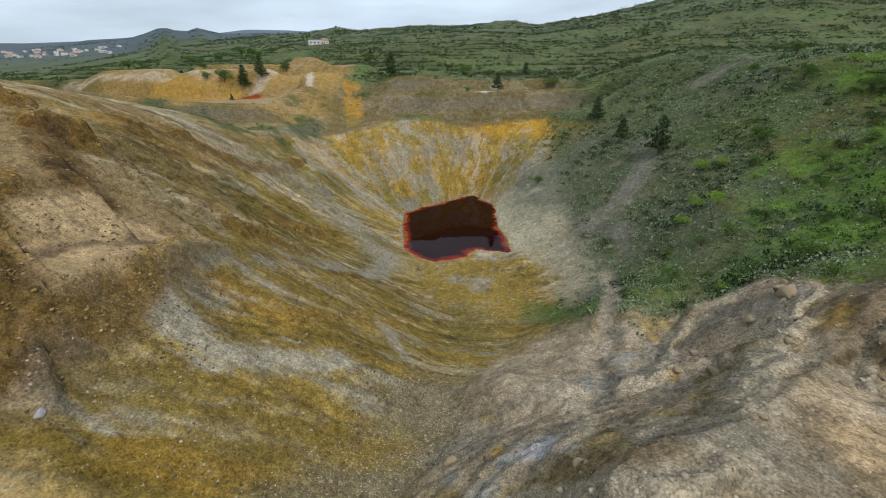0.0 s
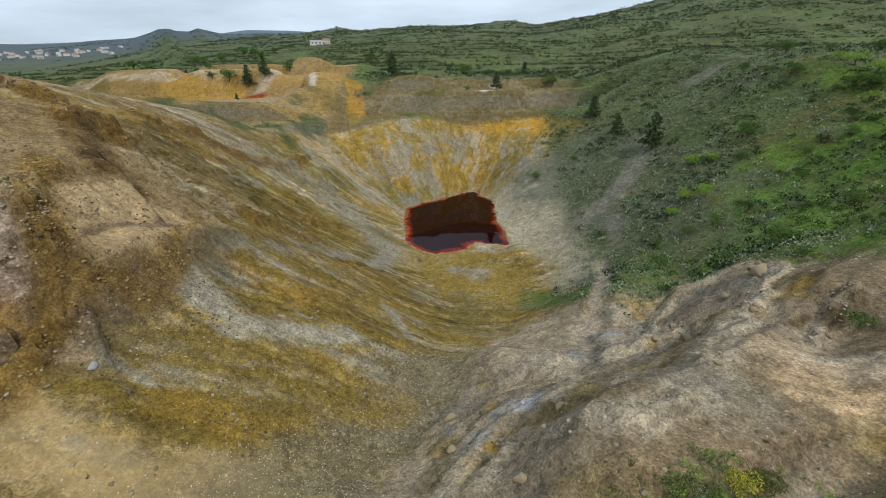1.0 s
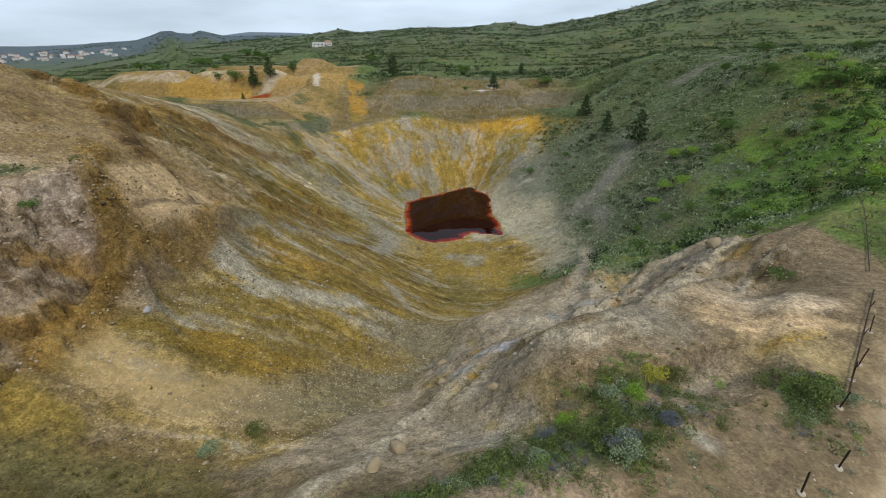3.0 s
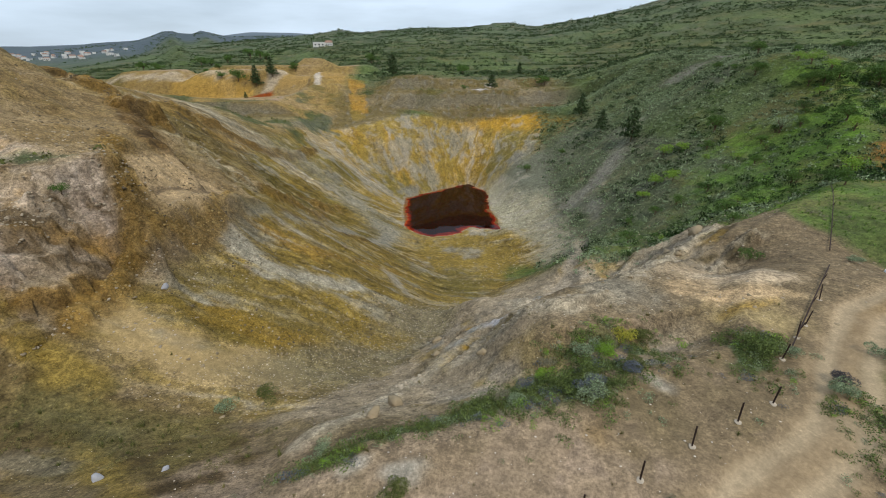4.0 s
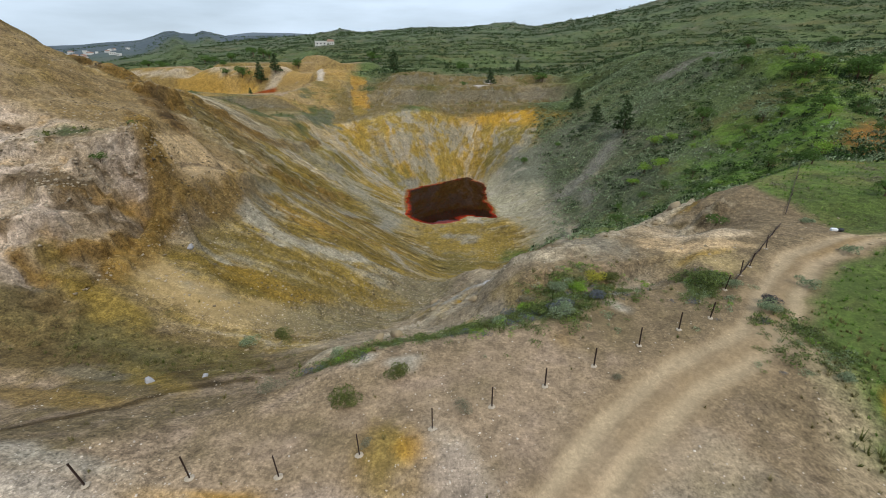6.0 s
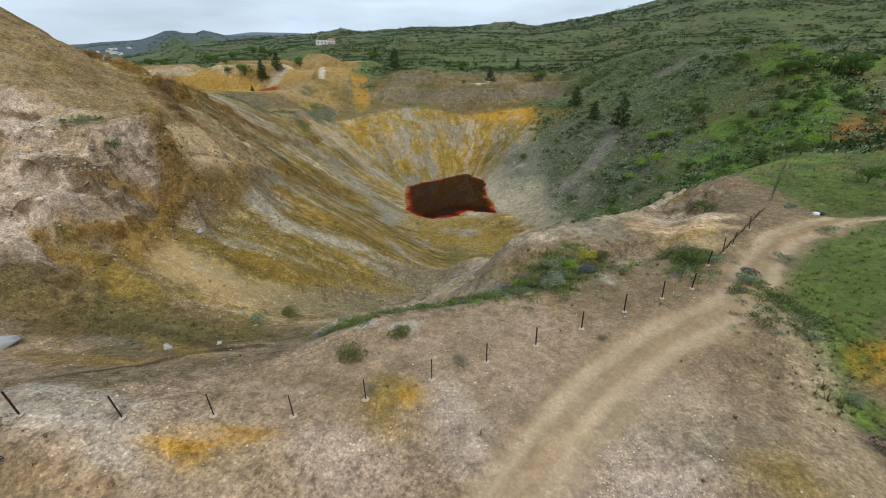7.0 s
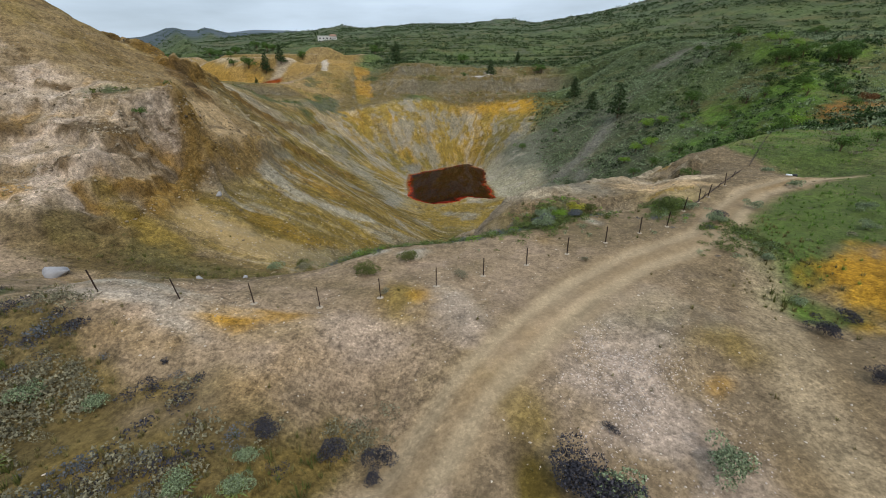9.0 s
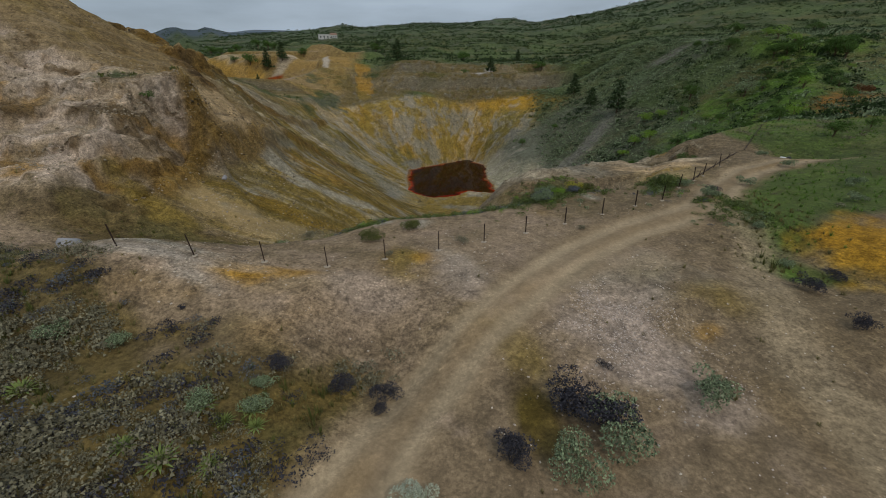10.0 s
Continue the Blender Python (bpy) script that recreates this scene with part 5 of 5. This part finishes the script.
strewn("rubble", pebble, scatter(14000, -45, 46, 8, 100, lambda x, y, z: np.clip(0.10 + 0.5 * spine_near(x, y) + 0.4 * hump(x, y, 24, 36, 14, 12), 0, 1), 0.12, 0.5), STONE_TAN, "tan rubble on the pit slopes", "rubble")

crag_stone = [stone_template(2, 0.5, 8) for _ in range(6)]


def rib_distance(x, y, which):
    return np.minimum.reduce([along(x, y, RIBS[k][0])[0] / RIBS[k][2] for k in which])


ROCK_RUST = plain("rusty_rock", srgb(136, 114, 72), 0.9, size=2.0, vary=0.4, island=0.35)
ROCK_DARK = plain("brown_rock", srgb(90, 78, 60), 0.9, size=2.0, vary=0.4, island=0.35)
ROCK_PALE = plain("pink_rock", srgb(152, 138, 118), 0.9, size=2.0, vary=0.35, island=0.25)
strewn("rusty_crags", crag_stone, scatter(10000, -70, -22, 26, 135, lambda x, y, z: step(1.1, 0.2, rib_distance(x, y, range(6)) + 0.5 * fbm(x, y, 4, 3)), 0.12, 0.6), ROCK_RUST, "rusty broken rock along the ledges", "rock")
strewn("brown_crags", crag_stone, scatter(10000, -70, -22, 26, 135, lambda x, y, z: 0.7 * step(1.1, 0.3, rib_distance(x + 1.5, y - 1.0, range(6)) + 0.6 * fbm(x + 9, y, 4, 3)), 0.12, 0.6), ROCK_DARK, "brown broken rock along the ledges", "rock")
strewn("cliff_rocks", crag_stone, scatter(2600, -46, -30, 8, 31, lambda x, y, z: step(0.1, 0.5, fbm(x, z * 1.5, 5, 3) + 0.1), 0.1, 0.42), ROCK_PALE, "pale pinkish rock breaking out of the cliff", "rock")
strewn("cliff_rust", crag_stone, scatter(4200, -44, -29, 12, 47, lambda x, y, z: step(1.5, 0.3, np.minimum(rib_distance(x, y, (1, 3)), 9)), 0.1, 0.4), ROCK_RUST, "orange rock along the cliff's edge", "rock")
strewn("spur_rocks", crag_stone, scatter(3200, -6, 50, 10, 54, lambda x, y, z: step(1.2, 0.2, rib_distance(x, y, range(6, 12)) + 0.5 * fbm(x, y, 4, 3)), 0.12, 0.6), ROCK_PALE, "pale angular rock on the spur", "rock")
strewn("slope_stones", pebble, scatter(20000, -70, 4, 19, 130, lambda x, y, z: 0.05 + 0.8 * step(0.12, 0.4, fbm(x, y, 8, 4)), 0.12, 0.42), ROCK_DARK, "small dark stones on the western slope", "stones")
strewn("scree_stones", pebble, scatter(18000, -60, 48, 12, 130, lambda x, y, z: 0.05 + 0.8 * step(0.12, 0.4, fbm(x + 40, y, 7, 4)), 0.12, 0.4), ROCK_PALE, "small pale stones on the slopes", "stones")

BOULDERS = [(0.5, 26.9, 1.6), (25.2, 30.8, 1.5), (-20.0, 0.5, 0.9), (-16.3, 1.3, 0.6), (0.4, 21.0, 1.3), (-2.5, 8.1, 1.8), (-3.9, 5.5, 1.4), (-8.9, 38.2, 0.6), (4.9, 13.9, 1.1), (19.8, 19.4, 0.6), (-31.6, -0.7, 2.0), (-39.0, 56.9, 1.3), (-28.9, 22.3, 1.1), (23, 33, 1.2), (28, 38, 1.6), (31, 31, 1.0), (20, 30, 1.2), (14, 24, 1.0), (9, 20, 1.4), (35, 40, 1.8), (39.6, 41.9, 3.2), (41.2, 44.5, 2.4), (43.4, 47, 1.8)]
big_stone = [stone_template(3, 0.75, 16) for _ in range(5)]
for k, (px, py, s) in enumerate(BOULDERS):
    v, f = big_stone[k % 5]
    mat = STONE_GREY if k in (2, 3, 10, 12) else STONE_TAN
    o = new("boulder", mesh_of("boulder", v * s, f, mat))
    o.matrix_world = pose(px, py, float(ground_z(px, py)[0]) + 0.10 * s, 0, 0, 57 * k)
    tagged(o, "grey weathered boulder on the slope" if mat is STONE_GREY else "tan weathered boulder of broken rock", "boulder", "boulders in the pit")


# ---- bushes and trees ----
def bush_thing(name, px, py, h, leaf, label, category, group, wide=0.62, leaves=420, trunk=True):
    """A bush or tree: stems, limbs and a crown of leaf clumps."""
    top = new(name)
    top.location = (px, py, float(ground_z(px, py)[0]) - 0.03)
    stem = 0.22 * h
    if trunk:
        part("trunk", tube([(0, 0, -0.1, 0.05 * h), (0.03 * h, 0, stem, 0.038 * h), (0.02 * h, 0.02 * h, 0.6 * h, 0.015 * h)]), BARK, top)
        for k in range(4):
            a = 1.57 * k + rng.rand()
            part("limb", tube([(0.02 * h, 0, stem, 0.022 * h), (0.22 * h * math.cos(a), 0.22 * h * math.sin(a), 0.5 * h, 0.014 * h), (0.36 * h * math.cos(a), 0.36 * h * math.sin(a), 0.62 * h, 0.006 * h)], 5), BARK, top)
    r = wide * h
    lobes = [(0.5 * r * rng.normal() * 0.8, 0.5 * r * rng.normal() * 0.8, h * (0.30 + 0.4 * rng.rand()), r * (0.34 + 0.26 * rng.rand())) for _ in range(10)]
    v, f = leaf_cloud(int(1.9 * leaves), 0.078 * r, lobes, 0.85)
    v[:, 2] = np.maximum(v[:, 2], 0.02 * h)
    crown = new("crown", mesh_of("crown", v, f, leaf))
    crown.parent = top
    return tagged(top, label, category, group)


def pine_thing(px, py, h):
    top = new("pine_tree")
    top.location = (px, py, float(ground_z(px, py)[0]) - 0.05)
    part("trunk", tube([(0, 0, -0.2, 0.022 * h), (0.01 * h, 0, 0.4 * h, 0.016 * h), (0, 0.01 * h, 0.95 * h, 0.004 * h)]), BARK, top)
    lobes = []
    for k in range(26):
        q = k / 26
        z = h * (0.14 + 0.84 * q)
        reach = h * 0.27 * (1 - q) ** 0.75 * (0.6 + 0.6 * rng.rand()) + 0.02 * h
        a = 2.4 * k
        lobes.append((reach * math.cos(a), reach * math.sin(a), z, h * (0.05 + 0.055 * (1 - q))))
        lobes.append((0.45 * reach * math.cos(a), 0.45 * reach * math.sin(a), z, h * (0.05 + 0.045 * (1 - q))))
        if k % 3 == 0 and k < 20:
            part("limb", tube([(0, 0, z - 0.02 * h, 0.007 * h), (reach * math.cos(a), reach * math.sin(a), z, 0.003 * h)], 5), BARK, top)
    v, f = leaf_cloud(1100, 0.055 * h, lobes, 0.7)
    crown = new("crown", mesh_of("crown", v, f, LEAF_DARK))
    crown.parent = top
    return tagged(top, "dark green pine with an uneven conical crown", "pine tree", "pines round the pit")


PINES = [(-95.0, 235.0, 10.5), (-103.1, 231.7, 11), (-27.4, 240, 12.5), (27.0, 222.3, 9.2), (61.3, 173.5, 9.2), (62.6, 122.4, 11), (60.7, 145.5, 8.0), (-54.1, 341.9, 7.8), (-101.5, 211.5, 3.5), (48, 262, 7.0)]
for row in PINES:
    pine_thing(*row)
TREES = [(-209, 376, 8.5), (-186, 377, 8.0), (-172, 415, 9.0), (-198, 372, 6.5), (-161, 400, 8.0), (-86, 248, 5.5), (-54.7, 334, 7.5), (-230, 352, 6.0), (-246.0, 354.7, 9.1), (-244.5, 367.6, 6.3), (-142.7, 255.1, 4.4), (-184.5, 421.4, 9.5), (-113.5, 232.6, 6.9), (-127.1, 241.2, 4.3), (-123.3, 234.7, 4.2), (13, 266, 7.8), (57.0, 230, 6.2), (117.6, 153.0, 5.4), (95.3, 138.3, 3.0), (93.5, 116.5, 4.1), (77.7, 104.2, 5.0), (98.6, 102.2, 4.0), (100.3, 99.6, 4.3), (103.7, 99.4, 4.2), (110.1, 94.8, 6.0), (111.6, 92.7, 5.3), (89.0, 77.2, 4.1), (124.6, 143.4, 3.0), (142.1, 146.0, 3.5), (109.1, 146.7, 2.6), (68.5, 53.3, 2.6), (55.6, 25.7, 2.7), (60.7, 43.2, 2.8), (145.7, 146.2, 3.1), (115.7, 99.9, 4.9)]
for row in TREES:
    bush_thing("tree", *row, LEAF_GREEN, "round green tree with a loose leafy crown", "tree", "trees on the slopes", 0.6, 1000)
bush_thing("tree", 82.7, 86.8, 5.2, LEAF_GREY, "grey-leaved tree standing in green bushes", "tree", "trees on the slopes", 0.5, 700)
ROSETTES = [(-7.4, -22.1, 0.75), (-7.4, -24.6, 0.8), (-5.7, -21.9, 0.7), (-5.3, -22.6, 0.55), (-8.9, -24.1, 0.6), (-6.0, -24.4, 0.6), (-15.0, -21.3, 0.8), (-6.4, -22.6, 0.5)]
BUSHES = [(12.2, 224, 3.3), (47.6, 147.7, 2.6), (34.5, 149.4, 3.6), (71.9, 96.3, 3.0), (71.7, 77.2, 2.5), (78.4, 86.0, 2.4), (64.0, 29.5, 1.8), (35.6, 25.2, 1.8), (-37.2, 23.4, 1.3), (92.8, 125.2, 2.3), (55.0, 75.5, 2.6), (51.0, 76.3, 2.4), (47, 45, 2.2), (45.9, 77.9, 2.1)]
for row in BUSHES:
    bush_thing("bush", *row, LEAF_GREEN, "dense dark green bush on the slope", "bush", "bushes round the pit", 0.6, 800)
spot = scatter(420, 40, 125, 52, 120, lambda x, y, z: 0.8 * lush_at(x, y, z), 1.5, 4.0)[:46]
for k, (px, py, _, size) in enumerate(spot):
    bush_thing("bush", px, py, size, (LEAF_GREEN, LEAF_LIME, LEAF_SCRUB)[k % 3], ("dense green bush in the damp valley", "fresh light green bush in the valley", "dark green bush in the valley")[k % 3], "bush", "bushes in the valley", 0.65, 500)
for row in [(-3.9, -5.5, 0.9), (-15.1, 12.6, 1.0), (17.0, 10.6, 1.0), (-1.0, -3.6, 0.8), (14.6, 6.0, 0.9)]:
    bush_thing("bush", *row, LEAF_OLIVE, "low olive-green dome-shaped bush", "bush", "bushes round the pit", 1.0, 1100, False)
for row in [(65.9, 106.3, 3.4), (59.0, 86.2, 3.2), (68.8, 102.8, 2.8), (52.1, 85.8, 2.5), (56.1, 89.0, 2.9)]:
    bush_thing("bush", *row, LEAF_LIME, "fresh light green bush among darker scrub", "bush", "bushes round the pit", 0.65, 800)
GREYS_AT = [(30.8, 5.6, 0.9), (42.6, 20.6, 0.9), (38.4, 10.9, 0.9), (25.5, 2.4, 1.0), (38.8, 3.3, 1.0), (35.5, -0.7, 0.8), (25.4, -4.3, 0.7), (25.2, 6.2, 0.8), (12.0, 8.6, 1.2), (24.5, -8.7, 0.6), (10.6, 3.0, 1.3), (6.1, 4.1, 0.9), (12.7, -20.6, 1.3), (-16.3, -18.0, 0.9), (-13.5, -18.3, 0.8), (-5.8, -20.7, 0.7), (-17.5, 9.9, 1.1), (-5.9, 0.5, 0.9), (-7.4, -22.2, 0.8), (-5.5, -22.0, 0.8), (8.4, -22.8, 1.6), (6.4, -23.6, 1.3)]
for row in GREYS_AT:
    bush_thing("shrub", *row, LEAF_GREY, "grey-green aromatic shrub on stony soil", "shrub", "shrubs by the track", 0.75, 1100, False)
for row in [(6.7, -20.9, 1.5), (7.6, -21.9, 1.7), (4.2, -23.0, 1.0), (26.2, 3.4, 0.9),  (23.2, -12.1, 1.1), (22.6, -16.1, 0.9), (9.0, -18.7, 0.4), (-1.0, -19.1, 0.9), (-3.0, -19.4, 0.9), (-5.6, -19.4, 0.8), (-1.2, -20.2, 0.6), (4.1, -23.2, 0.8), (-11.6, -16.0, 0.3), (26.0, -10.5, 0.8)]:
    bush_thing("shrub", *row, LEAF_PURPLE, "dark purplish twiggy shrub beside the track", "shrub", "shrubs by the track", 0.7, 1100, False)
for row, leaf, label in (
        ((10.7, 3.7, 1.1), LEAF_BLUE, "blue-grey domed shrub at the pit edge"), ((14.0, 5.0, 0.8), LEAF_BLUE, "blue-grey domed shrub at the pit edge"), ((7.3, 6.2, 0.7), LEAF_BLUE, "blue-grey domed shrub at the pit edge"),
        ((15.6, 10.2, 0.9), LEAF_YELLOW, "shrub with yellow-green flowering tops"), ((13.6, 8.6, 0.9), LEAF_LIME, "fresh green shrub at the pit edge"), ((8.6, 7.6, 0.8), LEAF_LIME, "fresh green shrub at the pit edge"),
        ((11.6, 6.6, 1.0), LEAF_EDGE, "green shrub at the pit edge"), ((9.2, 5.4, 0.9), LEAF_EDGE, "green shrub at the pit edge"), ((5.4, 4.6, 0.7), LEAF_HEATH, "grey-brown shrub at the pit edge"), ((23.4, 6.6, 1.4), LEAF_EDGE, "broad green shrub beside the fallen rail")):
    bush_thing("shrub", *row, leaf, label, "shrub", "shrubs at the pit edge", 0.85, 1000, False)
for row in [(-9, -3.8, 0.8), (2.9, -6.1, 0.6), (9.2, 8.6, 0.7), (-2.2, -8.6, 0.4), (12.2, -3.9, 0.4)]:
    bush_thing("shrub", *row, LEAF_HEATH, "low grey-brown twiggy shrub on bare soil", "shrub", "shrubs by the track", 0.9, 700, False)
bush_thing("shrub", 0.9, -24.9, 0.8, plain("white_flowers", srgb(176, 182, 160), 0.8, island=0.4), "low shrub covered in small white flowers", "shrub", "", 0.8, 1100, False)
bush_thing("shrub", 97, 67, 2.2, plain("russet_leaves", srgb(104, 70, 40), 0.9, island=0.4), "russet dead shrub on the yellow bank", "shrub", "", 0.9, 1100, False)

def rosette(px, py, r):
    """A spiky plant: long narrow leaves fanning out from one heart."""
    top = new("spiky_plant")
    top.location = (px, py, float(ground_z(px, py)[0]) - 0.02)
    for ring in range(3):
        vs, fs = [], []
        for k in range(13):
            a, lift = 6.283 * k / 13 + 0.4 * ring + 0.15 * rng.rand(), 0.25 + 0.38 * ring + 0.15 * rng.rand()
            way = np.array([math.cos(a) * math.cos(lift), math.sin(a) * math.cos(lift), math.sin(lift)])
            side = np.array([-math.sin(a), math.cos(a), 0]) * 0.045 * r
            l = r * (0.8 + 0.35 * rng.rand()) * (1 - 0.12 * ring)
            mid, tip = way * 0.55 * l, way * l - np.array([0, 0, 0.14 * l])
            b = len(vs)
            vs += [way * 0.05 * l - side, way * 0.05 * l + side, mid + side * 1.3, mid - side * 1.3 + np.array([0, 0, 0.02 * r]), tip]
            fs += [(b, b + 1, b + 2), (b, b + 2, b + 3), (b + 3, b + 2, b + 4)]
        leaves = new("leaves", mesh_of("leaves", vs, fs, LEAF_ROSETTE))
        leaves.parent = top
    return tagged(top, "spiky pale green plant with long narrow leaves", "plant", "spiky plants in the heath")


LEAF_ROSETTE = plain("spiky_leaves", srgb(112, 124, 66), 0.8, island=0.3)
for row in ROSETTES:
    rosette(*row)

# ---- fence ----
FENCE = [(-16.9, -12.5), (-13.1, -11.8), (-9.5, -10.8), (-5.8, -10.3), (-2.3, -9.1), (1.2, -7.4), (4.5, -5.8), (7.8, -4.3), (11.2, -2.7), (14.8, -0.8), (18.1, 0.6), (21.0, 1.9), (24.5, 5.9), (27.1, 8.1), (28.8, 9.5), (32.4, 12.7)]
LEANS = [6, 7, 3, 2, 1, -1, 0, 2, 1, -3, -2, 4, 6, -4, 5, -6]
post = new("fence_post")
upright = box(0.055, 0.055, 1.55, (0, 0, 0.62), 0.012)
bmesh.ops.create_cube(upright, size=1, matrix=Matrix.Translation((0, 0.035, 0.62)) @ Matrix.Diagonal((0.012, 0.05, 1.5, 1)))
part("stake", upright, RUSTY, post)
foot = bmesh.new()
bmesh.ops.create_icosphere(foot, subdivisions=2, radius=0.18, matrix=Matrix.Diagonal((1.3, 1, 0.25, 1)))
for v in foot.verts:
    v.co *= 1 + 0.25 * noise.noise(v.co * 6)
part("footing", foot, CONCRETE, post, "crumbled concrete footing")
tagged(post, "thin rusty steel fence post in a concrete footing", "fence post", "posts along the pit edge")
for k, ((px, py), lean) in enumerate(zip(FENCE, LEANS)):
    m = pose(px, py, float(ground_z(px, py)[0]) + 0.03, 0.4 * lean, -lean, 6 * k)
    if k:
        copy_thing(post, m)
    else:
        post.matrix_world = m

# ---- fallen fence rails in line with the posts ----
def fallen_rail(x0, y0, x1, y1):
    top = new("fallen_rail")
    top.location = (x0, y0, float(ground_z(x0, y0)[0]))
    steps = 14
    share = np.linspace(0, 1, steps + 1)
    px, py = x0 + (x1 - x0) * share, y0 + (y1 - y0) * share
    sag = np.polyval(np.polyfit(share, ground_z(px, py), 3), share)
    rows = [(px[k] - x0, py[k] - y0, sag[k] - top.location.z + 0.22 + 0.03 * math.sin(2.3 * k), 0.05 + 0.012 * math.sin(3.1 * k)) for k in range(steps + 1)]
    part("rail", tube(rows, 6), RUSTY, top)
    for k in (3, 7, 11):
        x, y, z, _ = rows[k]
        part("stake", tube([(x, y, z - 0.2, 0.04), (x + 0.1, y - 0.1, z + 0.55, 0.03)], 5), RUSTY, top)
    return tagged(top, "dark overgrown fence rail fallen along the meadow edge", "fence rail", "fallen rails of the fence")


fallen_rail(25.3, 6.4, 37.7, 18.2)
fallen_rail(41.8, 22.8, 60, 44.5)

# ---- dumped bin by the track ----
bin_thing = new("dumped_container")
bm = box(0.62, 0.36, 0.3, (0, 0, 0.15), 0.05)
part("body", bm, WHITE, bin_thing, "white plastic body")
bm = bmesh.new()
bmesh.ops.create_icosphere(bm, subdivisions=3, radius=0.3, matrix=Matrix.Translation((0.58, 0.08, 0.15)) @ Matrix.Diagonal((1.1, 0.9, 0.7, 1)))
for v in bm.verts:
    v.co += Vector((0.06, 0.06, 0.05)) * noise.noise(v.co * 5)
part("sack", bm, BLACK, bin_thing, "black crumpled sack")
bin_thing.matrix_world = pose(43.6, 18.2, float(ground_z(43.6, 18.2)[0]) + 0.02, 0, 0, -18)
tagged(bin_thing, "white dumped container with a black sack by the track", "rubbish")


# ---- far houses ----
def house(px, py, w, d, h, turn, roofed):
    top = new("house")
    part("wall", box(w, d, h, (0, 0, h / 2)), RENDERED, top)
    if roofed:
        bm = bmesh.new()
        q = [bm.verts.new(c) for c in ((-w * 0.54, -d * 0.56, h), (w * 0.54, -d * 0.56, h), (w * 0.54, d * 0.56, h), (-w * 0.54, d * 0.56, h), (-w * 0.4, 0, h + 0.35 * d), (w * 0.4, 0, h + 0.35 * d))]
        for face in ((0, 1, 5, 4), (2, 3, 4, 5), (1, 2, 5), (3, 0, 4), (3, 2, 1, 0)):
            bm.faces.new([q[i] for i in face])
        part("roof", bm, ROOF_RED, top)
    else:
        part("roof", box(w * 1.04, d * 1.04, 0.35, (0, 0, h + 0.18)), RENDERED, top)
    for k in range(3):
        part("window", box(w * 0.12, 0.12, h * 0.28, (w * (k - 1) * 0.3, -d / 2 - 0.03, h * 0.55)), GLASS_DARK, top)
    top.matrix_world = pose(px, py, float(ground_z(px, py)[0]) - 0.8, 0, 0, turn)
    return tagged(top, "white far house with a red tiled roof" if roofed else "white flat-roofed far house among trees", "house", "houses on the far hills")


house(-138, 500, 13, 8, 5, 12, False)
house(-128, 503, 8, 7, 4, 12, True)
for k in range(44):
    a, out = rng.rand(), 1060 + 240 * rng.rand()
    house(-(0.70 + 0.32 * a) * out, out, 8 + 6 * rng.rand(), 7, 4.5 + 2 * rng.rand(), 360 * rng.rand(), k % 2 == 0)
